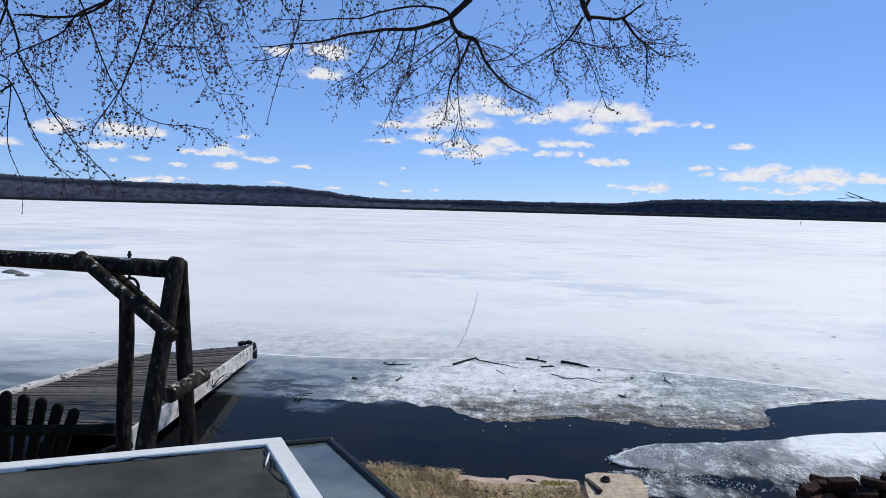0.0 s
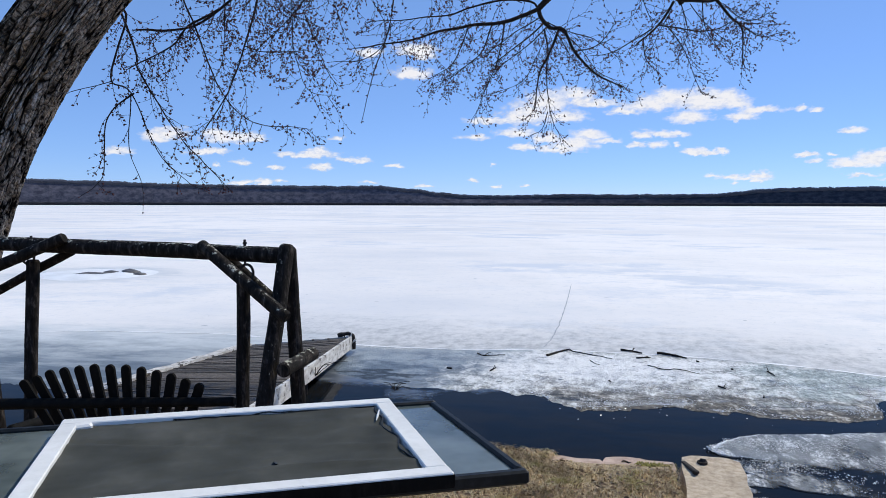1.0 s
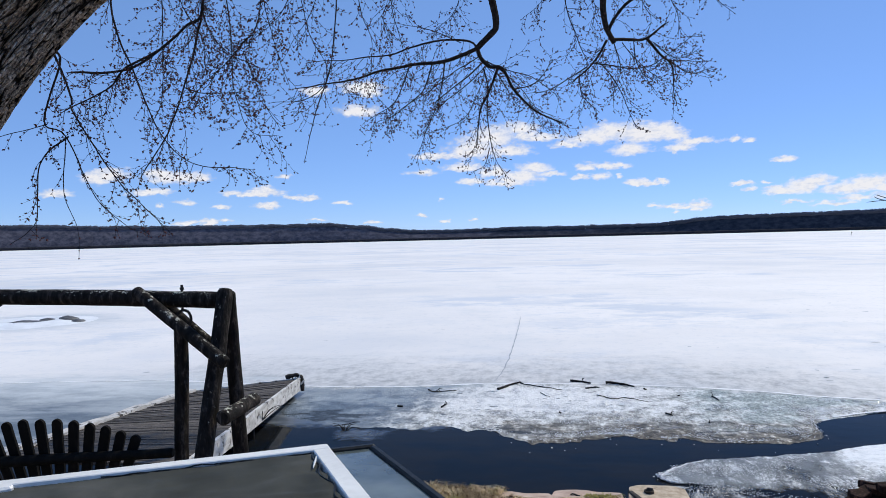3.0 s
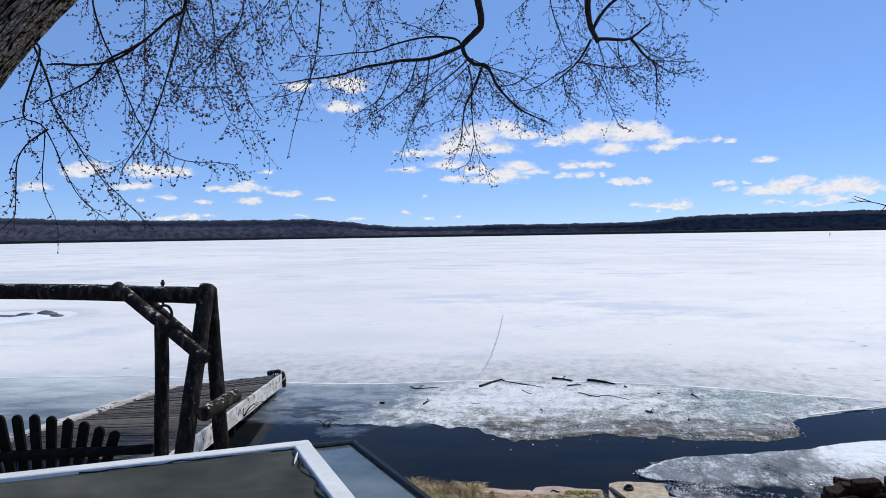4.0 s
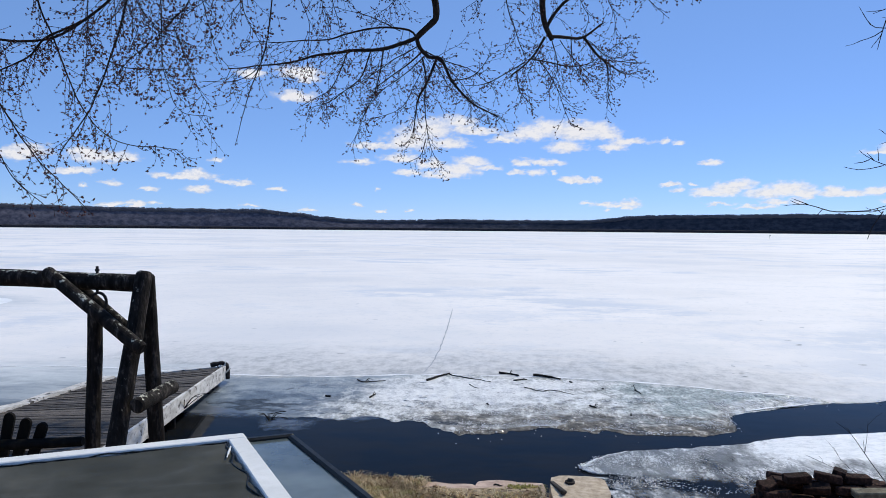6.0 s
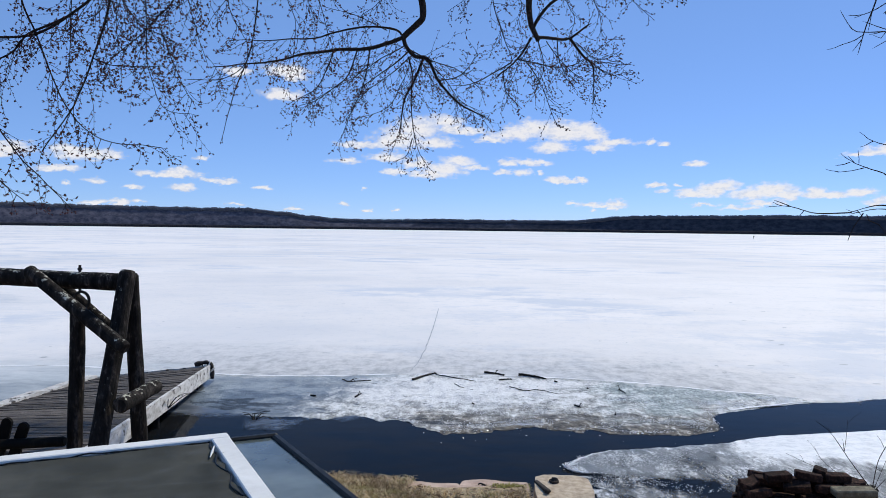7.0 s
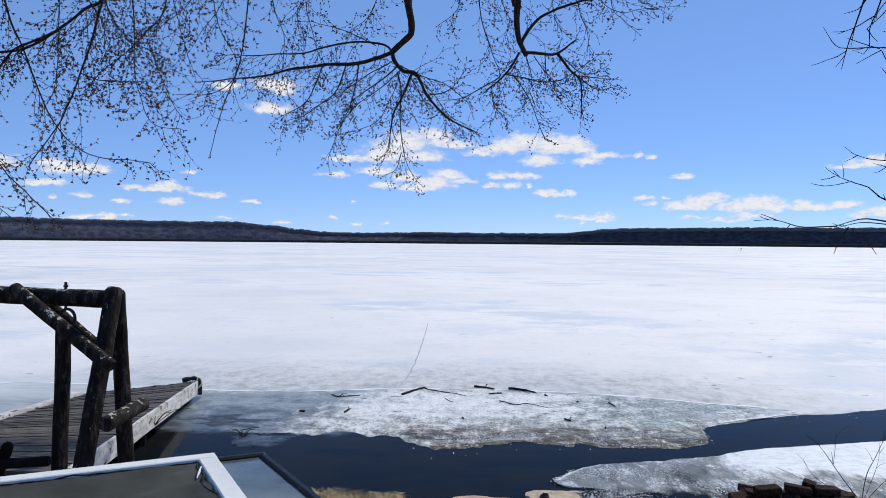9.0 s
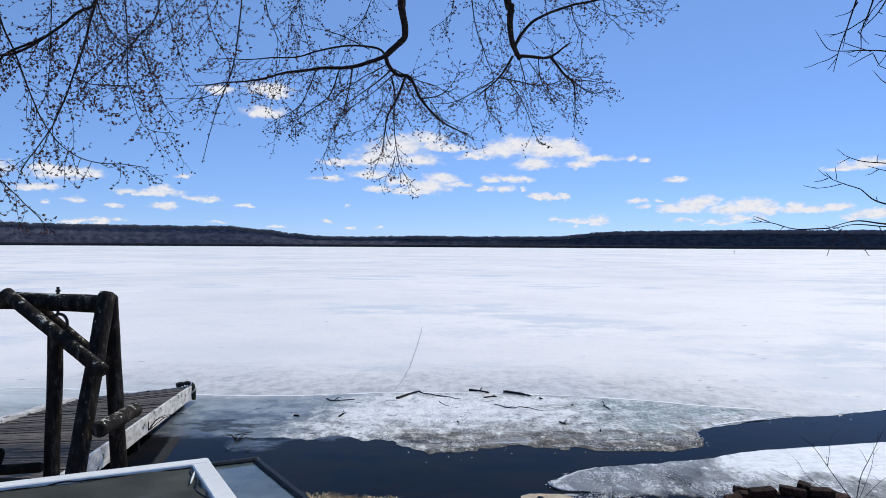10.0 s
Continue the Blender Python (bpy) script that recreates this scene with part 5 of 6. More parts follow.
# ---- sticks and rocks on the ice ----
def stick(pts, r, side=(), label="dark wet driftwood stick lying on the ice"):
    ob = tagged(new("driftwood_stick"), label, "stick", "sticks on the ice")
    r *= 0.60
    line = spline([(x, y, 0.014 + r * 0.8) for x, y in pts], 0.06)
    n = len(line)
    line = [p + Vector((0.02 * noise.noise(p * 4), 0.02 * noise.noise(p * 5), 0.015 * abs(noise.noise(p * 6)))) for p in line]
    part("stem", Geo().tube(line, [r * (1 - 0.45 * i / n) for i in range(n)], 8, 0.3, seed=r * 100), DRIFT, ob)
    for a, b in side:
        p = line[min(n - 1, int(a * n))]
        part("side_twig", Geo().tube([p, p + Vector((b[0] * 0.5, b[1] * 0.5, b[2])), p + Vector((b[0], b[1], b[2] * 0.6))], [r * 0.5, r * 0.4, r * 0.2], 6), DRIFT, ob)


stick([(-0.80, 13.45), (-0.62, 13.8), (-0.42, 14.10)], 0.040, [(0.8, (0.12, -0.1, 0.03))])
stick([(-0.42, 14.05), (-0.05, 13.75), (0.38, 13.45)], 0.016)
stick([(0.55, 14.27), (0.72, 14.2), (0.92, 14.02)], 0.038, [(0.5, (0.05, 0.1, 0.05))])
stick([(1.21, 14.06), (1.45, 14.0), (1.70, 13.75)], 0.042)
stick([(0.80, 13.6), (0.95, 13.68), (1.06, 13.66)], 0.022, [(0.5, (0.1, -0.06, 0.03))])
stick([(0.98, 13.05), (1.25, 12.75), (1.45, 12.85), (1.80, 12.55)], 0.014)
stick([(-2.12, 13.36), (-1.95, 13.2), (-1.58, 13.34)], 0.020, [(0.4, (0.16, 0.05, 0.06)), (0.5, (-0.05, -0.1, 0.05))])
stick([(-1.66, 12.0), (-1.60, 12.25)], 0.022, [(0.5, (0.06, -0.05, 0.07))])
stick([(2.93, 13.0), (2.98, 12.7)], 0.018, [(0.3, (-0.05, 0.1, 0.08))])
stick([(-2.42, 12.05), (-2.33, 12.02)], 0.030)
stick([(2.5, 11.2), (2.53, 11.32)], 0.02)
stick([(1.86, 13.55), (1.90, 13.50)], 0.026)
stick([(2.36, 13.05), (2.39, 13.03)], 0.020)
stick([(0.30, 11.75), (0.33, 11.70)], 0.018)
stick([(-0.02, 13.2), (0.10, 12.95), (0.16, 12.9)], 0.012)
stick([(1.96, 11.75), (2.03, 11.6)], 0.024, [(0.5, (0.06, 0.03, 0.05))])


def boulder(x, y, w, d, h, turn, seed):
    bm = bmesh.new()
    bmesh.ops.create_icosphere(bm, subdivisions=3, radius=1)
    for v in bm.verts:
        p = v.co
        k = 1 + 0.22 * noise.noise(p * 1.3 + Vector((seed, 0, 0))) + 0.08 * noise.noise(p * 4 + Vector((0, seed, 0)))
        v.co = Vector((p.x * w * k, p.y * d * k, p.z * h * k))
    me = bpy.data.meshes.new("lake_rock")
    bm.to_mesh(me)
    bm.free()
    me.materials.append(ROCK)
    me.shade_smooth()
    ob = part("lake_rock", me, None)
    ob.matrix_world = pose(x, y, 0.0, 0, 0, turn)
    tagged(ob, "dark wet rock poking through the lake ice", "rock", "rocks in the ice")


def rocks():
    for k, (x, y, w, d, h) in enumerate([(-18.35, 25.6, 0.42, 0.4, 0.22), (-17.75, 25.3, 0.30, 0.25, 0.13), (-19.6, 24.6, 0.75, 0.4, 0.15), (-18.9, 24.7, 0.45, 0.3, 0.14), (-19.1, 25.4, 0.35, 0.3, 0.16)]):
        boulder(x, y, w, d, h, 17 * k, 40 + k)
    mound = Geo()
    n, rings = 40, 8
    for j in range(rings + 1):
        q = j / rings
        for i in range(n):
            a = 2 * math.pi * i / n
            f = q * (1 + 0.25 * noise.noise((math.cos(a) * 1.2, math.sin(a) * 1.2, 3)))
            mound.v.append((-19.7 + 2.5 * f * math.cos(a), 25.3 + 2.3 * f * math.sin(a), 0.016 + 0.10 * math.sin(math.pi * min(1, q)) ** 2 + 0.02 * noise.noise((f * 5 * math.cos(a), f * 5 * math.sin(a), 7)) * math.sin(math.pi * q)))
    mound.f += [(j * n + i, j * n + (i + 1) % n, (j + 1) * n + (i + 1) % n, (j + 1) * n + i) for j in range(rings) for i in range(n)]
    tagged(part("ice_heave", mound, RIDGE, smooth=True), "low white ring of heaved snow ice round the rocks", "ice", kind="structure")


def marker():
    """A slim stake frozen into the ice far out."""
    ob = thing("marker_stake", pose(133, 341, 0.014), "slim dark marker stake frozen into the ice far out", "stake")
    part("stake", Geo().tube([(0, 0, -0.1), (0, 0, 1.5)], [0.09, 0.07], 8), DRIFT, ob)
    part("flag", Geo().box(pose(0.22, 0, 1.25), 0.42, 0.03, 0.4), BRICK, ob, "small faded red flag")


marker()
rocks()


def snag(name, x, y, z, seed, count, reach, r, label, lift=0.5):
    rnd = random.Random(seed)
    ob = thing(name, pose(x, y, z), label, "branch")
    for k in range(count):
        a = rnd.uniform(0, 6.2832)
        e = Vector((math.cos(a), math.sin(a) * 0.6, rnd.uniform(0.1, lift * 2)))
        l = reach * rnd.uniform(0.5, 1.0)
        pts = [Vector((0, 0, -0.03)), e * l * 0.5 + Vector((rnd.gauss(0, 0.03), 0, 0.03)), e * l + Vector((0, 0, -0.1 * l))]
        part("twig", Geo().tube(spline(pts, 0.08), [r * (1 - 0.1 * i) if i < 8 else r * 0.3 for i in range(len(spline(pts, 0.08)))], 5), DRIFT, ob)


snag("dead_branch", -2.92, 10.55, 0.0, 3, 8, 0.30, 0.008, "dead twiggy branch sticking out of the shallow water", 0.38)
snag("dead_branch", -4.02, 10.05, 0.30, 6, 8, 0.62, 0.007, "dead twigs caught against the side of the dock", 0.25)

# ---- brick pile ----
def brick_pile():
    base = ground_height(2.8, 5.5)
    ob = thing("brick_pile", pose(2.83, 5.55, base, 0, 0, -4), "loose pile of old dark red bricks on the bank", "brick pile")
    rnd = random.Random(9)
    mesh = Geo().box(pose(0, 0, 0), 0.185, 0.09, 0.056, 0.005).mesh("brick", BRICK)
    tan = Geo().box(pose(0, 0, 0), 0.30, 0.11, 0.052, 0.008).mesh("flat_stone", FIELDSTONE)
    layers = round((0.985 - base) / 0.064)
    for k in range(layers):
        top = k - (layers - 4)
        span = 0.56 - 0.045 * max(0, top)
        n = max(2, round(span * 2 / 0.19))
        for row in (-0.055, 0.055, 0.165):
            for i in range(n):
                if top > 1 and rnd.random() < 0.12 * top:
                    continue
                b = new("brick", mesh)
                b.parent = ob
                loose = 1 + 0.5 * max(0, top)
                x = -span + (i + 0.5) * 2 * span / n - (0.03 if top > 1 else 0)
                b.matrix_local = pose(x + rnd.gauss(0, 0.014), row + rnd.gauss(0, 0.012), 0.031 + k * 0.062, rnd.gauss(0, 2.5) * loose, rnd.gauss(0, 2.2) * loose, rnd.gauss(0, 8) * loose)
    flat = part("flat_stone", tan, None, ob, "pale tan flat stone among the bricks")
    flat.matrix_local = pose(0.22, -0.15, 0.975 - base, 2, -2, 3)
    for x, y, z, rx, ry, rz in ((-0.27, -0.03, 0.030, 3, -4, 8), (-0.04, 0.0, 0.035, -5, 6, -14), (0.17, 0.02, 0.028, 3, 2, 4), (-0.44, 0.02, -0.045, 6, -12, 40), (0.08, 0.10, 0.04, 12, 8, 65)):
        b = new("brick", mesh)
        b.parent = ob
        b.matrix_local = pose(x, y, z + layers * 0.062, rx, ry, rz)


brick_pile()


def stems():
    ob = thing("bare_shrub", pose(3.25, 5.58, 0.50), "bare shrub of thin reddish stems beside the bricks", "shrub")
    part("stump", log((0.0, 0, -0.05), (0.01, 0, 0.45), 0.055, 5, 0.060), LOG, ob, "short dark stump")
    rnd = random.Random(12)
    grown = [(0.0060, [(0, 0.44), (-0.16, 0.65), (-0.31, 0.86), (-0.42, 0.95)]), (0.0060, [(0.0, 0.44), (0.04, 0.65), (0.11, 0.79), (0.21, 1.0)]),
             (0.0035, [(-0.21, 0.73), (-0.19, 0.86), (-0.18, 0.96)]), (0.0040, [(-0.02, 0.45), (-0.41, 0.60), (-0.62, 0.69)]), (0.0035, [(-0.08, 0.46), (-0.33, 0.62), (-0.41, 0.75)]),
             (0.0040, [(0.02, 0.44), (0.20, 0.60), (0.42, 0.72)]), (0.0035, [(0.01, 0.44), (0.14, 0.72), (0.18, 0.90)])]
    for k, (r, xz) in enumerate(grown):
        pts = spline([(x, -0.05 + 0.02 * k * i / len(xz), z) for i, (x, z) in enumerate(xz)], 0.04)
        m = len(pts)
        stem = part("stem", Geo().tube(pts, [r * 0.62 * (1 - 0.6 * i / m) for i in range(m)], 5), TWIG, ob)
        for q in (0.5, 0.75):
            p = pts[int(q * m)]
            e = Vector((rnd.uniform(-0.10, 0.10), rnd.uniform(-0.05, 0.05), rnd.uniform(0.04, 0.12)))
            part("shoot", Geo().tube([p, p + e * 0.5 + Vector((0, 0, 0.012)), p + e], [r * 0.32, r * 0.26, r * 0.15], 4), TWIG, stem)


stems()

# ---- trees ----
class Crown:
    """Twigs and buds grown along the boughs of one tree."""

    def __init__(self, seed):
        self.twigs, self.buds, self.rnd = Geo(), Geo(), random.Random(seed)

    def bud(self, p, d, s):
        d = d.normalized()
        a = d.orthogonal().normalized()
        b = d.cross(a)
        w = s * 0.5
        self.buds.add([p - d * s * 0.4, p + a * w, p + b * w, p - a * w, p - b * w, p + d * s], [(0, 2, 1), (0, 3, 2), (0, 4, 3), (0, 1, 4), (1, 2, 5), (2, 3, 5), (3, 4, 5), (4, 1, 5)])

    def twig(self, p, d, length, r, level, bud):
        """A long even arc that hangs at first and lifts its tip; side twigs and buds stand on it by turns."""
        rnd = self.rnd
        n = max(4, round(length / 0.045))
        pts, q, d = [p.copy()], p.copy(), d.normalized()
        bend = Vector((rnd.gauss(0, 0.05), rnd.gauss(0, 0.04), rnd.gauss(0, 0.02)))
        lift = rnd.uniform(0.04, 0.15)
        turn, since, spur = rnd.choice((-1, 1)), 0.0, 0.0
        for i in range(n):
            sag = -0.075 if i < n * 0.5 else lift
            d = (d + bend + Vector((rnd.gauss(0, 0.035), rnd.gauss(0, 0.035), sag + rnd.gauss(0, 0.03)))).normalized()
            q = q + d * (length / n)
            if q.z < 2.98 and q.y < 10:
                break
            pts.append(q.copy())
            since += length / n
            spur += length / n
            side = d.cross(Vector((0, 1, 0))).normalized() * turn
            if level > 0 and spur > 0.13 and 0.12 < i / n < 0.9:
                spur = rnd.uniform(-0.06, 0.05)
                turn = -turn
                self.twig(q, d * 0.8 + side * rnd.uniform(0.5, 1.1) + Vector((0, rnd.gauss(0, 0.5), 0)), length * rnd.uniform(0.25, 0.55), r * 0.62, level - 1, bud)
            if since > 0.05 and i > n * 0.12 and rnd.random() < bud:
                since = 0.0
                turn = -turn
                for _ in range(rnd.choice((1, 1, 1, 2))):
                    s = (side * rnd.uniform(0.5, 1.2) + Vector((rnd.gauss(0, 0.4), rnd.gauss(0, 0.7), rnd.gauss(0.1, 0.4)))).normalized()
                    self.bud(q + s * 0.014, s + d * 0.6, rnd.uniform(0.017, 0.033) * (0.82 if q.y > 10 else 1.0))
        m = len(pts)
        self.twigs.tube(pts, [r * (1 - 0.65 * i / m) for i in range(m)], 4, cap=False)
        if bud > 0:
            self.bud(pts[-1], d, 0.023)


def bough(tree, crown, y, r0, r1, pts, gap, length, bud=0.72, down=0.6, spread=0.5, name="bough", level=1):
    """One bough given by x, z places, about y metres out, and the twigs that grow on it."""
    rnd = crown.rnd
    k = rnd.uniform(0, 50)
    thin = 0.8 if r0 < 0.05 else 0.92
    r0, r1 = r0 * thin, r1 * thin
    if y > 10:
        gap, length = gap * 0.58, length * 0.82
    else:
        gap *= 1.1
    if pts[0][1] > 5.9 and gap < 5:                # it hangs from higher up
        pts = [(pts[0][0] + (pts[0][0] - pts[1][0]) * 0.5, pts[0][1] + 0.8)] + pts
    line = spline([(x, y + spread * noise.noise((x * 0.5, z * 0.5, 3.3)), z) for x, z in pts], 0.06)
    line = [p + Vector((0.02 * noise.noise(p * 3), 0, 0.02 * noise.noise(p * 3 + Vector((7, 0, 0))))) for p in line]
    n = len(line)
    part(name, Geo().tube(line, [r0 + (r1 - r0) * i / n for i in range(n)], 9 if r0 > 0.03 else 6, 0.12, seed=k), TWIG, tree)
    since = 0.0
    for i in range(1, n):
        since += (line[i] - line[i - 1]).length
        if since > gap * 0.56 * rnd.uniform(0.5, 1.4):
            since = 0.0
            d = (line[i] - line[i - 1]).normalized()
            s = Vector((rnd.gauss(0, 0.8), rnd.gauss(0, 0.6), rnd.gauss(-down, 0.5)))
            crown.twig(line[i], d * 0.8 + s, length * rnd.uniform(0.45, 1.35), max(0.0039, min(r0, 0.016) * 0.29), level, bud)
    if gap < 5:
        crown.twig(line[-1], line[-1] - line[-2], length * 0.15, r1, 0, bud)


def main_tree():
    tree = thing("maple_tree", pose(0, 0, 0), "leaning old tree with furrowed bark and budding bare drooping branches", "tree")
    # trunk
    axis = spline([(-5.95, 5.05, 0.55), (-5.65, 5.05, 1.2), (-5.18, 5.05, 2.5), (-4.70, 5.05, 3.45), (-4.00, 5.15, 4.45), (-3.12, 5.5, 5.35), (-2.0, 6.8, 6.2)], 0.026)
    n, sides = len(axis), 400
    g, vs, depth = Geo(), [], []
    up = Vector((0, 1, 0))
    for i, p in enumerate(axis):
        d = (axis[min(i + 1, n - 1)] - axis[max(i - 1, 0)]).normalized()
        up = (up - d * up.dot(d)).normalized()
        side = d.cross(up)
        t = i / n
        r = 0.42 - 0.25 * min(t, 0.57) - 0.08 * max(0, t - 0.57) / 0.43 + 0.75 * max(0, 0.12 - t)
        for k in range(sides):
            a = 2 * math.pi * k / sides
            o = up * math.cos(a) + side * math.sin(a)
            ca, sa, z = math.cos(a), math.sin(a), i * 0.026
            bend = 0.10 * noise.noise((ca * 2, sa * 2, z * 1.1)) + 0.05 * noise.noise((ca * 5, sa * 5, z * 3.5))
            flute = math.exp(-((a - 3.25 - 0.12 * z) / 0.30) ** 2) * min(1, max(0, z - 1.6))
            cb, sb = math.cos(a + bend), math.sin(a + bend)
            rib = min(1.0, abs(noise.noise((cb * 8.0, sb * 8.0, z * 0.55))) * 5.5)
            slim = min(1.0, abs(noise.noise((cb * 20.0, sb * 20.0, z * 1.3 + 5))) * 4.5)
            chip = noise.noise((ca * 38.0, sa * 38.0, z * 11.0)) + 0.6 * noise.noise((ca * 80.0, sa * 80.0, z * 22.0))
            # rib height; the bark colour paints shade where it is low
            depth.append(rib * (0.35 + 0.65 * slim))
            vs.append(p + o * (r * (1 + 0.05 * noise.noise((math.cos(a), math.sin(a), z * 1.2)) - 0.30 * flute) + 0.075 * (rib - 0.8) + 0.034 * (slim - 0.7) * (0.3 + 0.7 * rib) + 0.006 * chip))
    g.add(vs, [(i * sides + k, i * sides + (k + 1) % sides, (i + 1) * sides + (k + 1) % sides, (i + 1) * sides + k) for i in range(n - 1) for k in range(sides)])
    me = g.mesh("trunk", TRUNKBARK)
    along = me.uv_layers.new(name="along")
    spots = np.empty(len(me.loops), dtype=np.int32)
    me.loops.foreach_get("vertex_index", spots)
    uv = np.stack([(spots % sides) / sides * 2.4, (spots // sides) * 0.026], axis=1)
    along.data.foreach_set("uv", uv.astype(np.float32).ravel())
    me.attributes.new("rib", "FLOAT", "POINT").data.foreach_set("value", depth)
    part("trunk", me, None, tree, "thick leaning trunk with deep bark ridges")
    # limbs that carry the boughs out over the water
    for r0, r1, pts in ((0.24, 0.058, [(-2.1, 6.8, 6.2), (-1.5, 8.2, 7.0), (-0.9, 9.8, 7.5), (-0.62, 10.9, 7.2), (-0.58, 11.0, 6.5)]),
                        (0.14, 0.052, [(-1.5, 8.2, 7.0), (-0.2, 9.6, 7.6), (0.8, 10.8, 7.3), (1.05, 11.0, 6.45)]),
                        (0.14, 0.05, [(-3.35, 5.5, 5.25), (-3.6, 6.6, 6.4), (-4.2, 8.2, 6.9), (-4.6, 9.4, 7.1), (-4.55, 9.5, 6.7)]),
                        (0.09, 0.04, [(-4.2, 8.2, 6.9), (-5.2, 8.9, 7.0), (-6.3, 9.0, 6.9), (-6.6, 9.0, 6.5)]),
                        (0.07, 0.03, [(-2.1, 6.8, 6.2), (-2.7, 8.2, 6.9), (-2.65, 9.3, 7.0), (-2.6, 9.5, 6.75)])):
        line = spline(pts, 0.15)
        m = len(line)
        part("limb", Geo().tube(line, [r0 + (r1 - r0) * i / m for i in range(m)], 12, 0.1), TWIG, tree)
    c = Crown(17)
    B = lambda *a, **k: bough(tree, c, *a, **k)
    # middle boughs
    B(11, 0.062, 0.045, [(-0.58, 6.52), (-0.53, 6.09), (-0.61, 5.95), (-0.83, 5.76)], 9, 0.5)
    B(11, 0.040, 0.008, [(-0.83, 5.76), (-1.28, 5.60), (-1.79, 5.57), (-2.31, 5.52), (-2.83, 5.41), (-3.70, 5.31)], 0.20, 0.75)
    B(11, 0.022, 0.006, [(-0.83, 5.76), (-0.94, 5.87), (-1.37, 5.92), (-1.88, 5.84), (-2.31, 5.75), (-3.53, 5.74)], 0.30, 0.55)
    B(11, 0.042, 0.008, [(-0.83, 5.76), (-0.78, 5.61), (-0.63, 5.46), (-0.45, 5.43), (-0.29, 5.11), (0.02, 4.77), (0.44, 4.57)], 0.16, 0.55, down=0.1)
    B(11, 0.028, 0.007, [(-0.52, 5.43), (-0.69, 5.04), (-0.82, 4.75), (-0.87, 4.32)], 0.13, 0.55, down=0.3)
    B(11, 0.016, 0.004, [(-0.74, 5.46), (-0.69, 5.21), (-0.68, 4.53), (-0.58, 4.05), (-0.44, 3.82)], 0.15, 0.40, down=0.4)
    B(11, 0.010, 0.004, [(-0.67, 4.23), (-0.76, 3.98), (-0.92, 3.88)], 0.14, 0.25)
    B(11, 0.015, 0.005, [(-0.76, 5.53), (-1.10, 5.25), (-1.49, 4.99)], 0.15, 0.50)
    B(11, 0.016, 0.004, [(-1.32, 5.60), (-1.44, 5.03), (-1.68, 4.45), (-1.78, 4.10)], 0.14, 0.42)
    B(11, 0.014, 0.005, [(-1.88, 5.56), (-2.13, 5.03), (-2.52, 4.75)], 0.14, 0.40)
    B(11, 0.016, 0.005, [(-1.52, 5.57), (-1.70, 5.16), (-2.13, 4.82), (-2.39, 4.71)], 0.13, 0.45)
    B(11, 0.012, 0.004, [(-0.29, 5.11), (0.05, 5.2), (0.30, 5.5)], 0.2, 0.35, down=-0.3)
    # boughs to the right of them
    B(11, 0.056, 0.036, [(1.05, 6.47), (1.08, 6.01), (1.21, 5.70)], 9, 0.5)
    B(11, 0.032, 0.014, [(1.12, 5.83), (1.22, 6.04), (1.42, 6.26), (1.84, 6.45), (2.31, 6.59), (3.1, 6.7)], 0.16, 0.45, down=0.3)
    B(11, 0.010, 0.003, [(2.31, 6.59), (2.66, 6.40), (3.0, 6.45), (3.54, 6.43)], 0.2, 0.3, down=0.4)
    B(11, 0.012, 0.004, [(-1.0, 6.7), (-1.2, 6.3), (-1.45, 6.1)], 0.14, 0.5)
    B(11, 0.012, 0.004, [(-2.1, 6.8), (-2.3, 6.4), (-2.2, 6.05)], 0.12, 0.5)
    B(9.5, 0.011, 0.004, [(-3.3, 6.3), (-3.6, 5.9), (-4.0, 5.7)], 0.10, 0.6)
    B(9.5, 0.011, 0.004, [(-4.9, 6.3), (-4.6, 5.8), (-4.55, 5.4)], 0.10, 0.6)
    B(9.5, 0.011, 0.004, [(-2.9, 6.3), (-3.1, 5.9), (-3.3, 5.6)], 0.18, 0.5)
    B(11, 0.034, 0.014, [(1.17, 5.75), (1.49, 5.74), (1.68, 5.76), (1.96, 5.96)], 0.35, 0.35, down=0.2)
    B(11, 0.028, 0.005, [(1.68, 5.76), (1.87, 5.54), (2.08, 5.34), (2.07, 4.84)], 0.14, 0.40, down=0.1)
    B(11, 0.026, 0.010, [(1.11, 5.75), (0.90, 5.42), (0.61, 5.17)], 0.13, 0.50, down=0.2)
    B(11, 0.013, 0.004, [(0.90, 5.42), (1.62, 5.34), (1.95, 5.49), (2.37, 5.79)], 0.13, 0.45, down=0.3)
    B(11, 0.010, 0.004, [(1.03, 5.40), (1.29, 5.04), (1.51, 4.47)], 0.13, 0.35, down=0.1)
    B(11, 0.012, 0.004, [(0.82, 5.38), (0.27, 5.08), (-0.07, 5.04)], 0.20, 0.35)
    B(11, 0.014, 0.006, [(0.49, 6.47), (0.58, 6.05), (0.81, 5.46)], 0.12, 0.50, down=0.0)
    B(11, 0.010, 0.004, [(1.5, 5.74), (1.55, 5.4), (1.75, 5.1)], 0.12, 0.40)
    B(11, 0.010, 0.004, [(1.2, 5.72), (1.3, 5.35), (1.2, 5.0)], 0.12, 0.40)
    B(11, 0.009, 0.004, [(1.87, 5.54), (2.3, 5.25), (2.6, 5.3)], 0.12, 0.35, down=0.1)
    B(11, 0.009, 0.004, [(0.7, 5.25), (0.75, 4.95), (0.95, 4.75)], 0.12, 0.35)
    B(11, 0.009, 0.004, [(1.6, 6.36), (1.75, 6.05), (1.7, 5.85)], 0.12, 0.40)
    B(11, 0.009, 0.004, [(0.8, 6.5), (0.95, 6.2), (0.9, 5.95)], 0.12, 0.40)
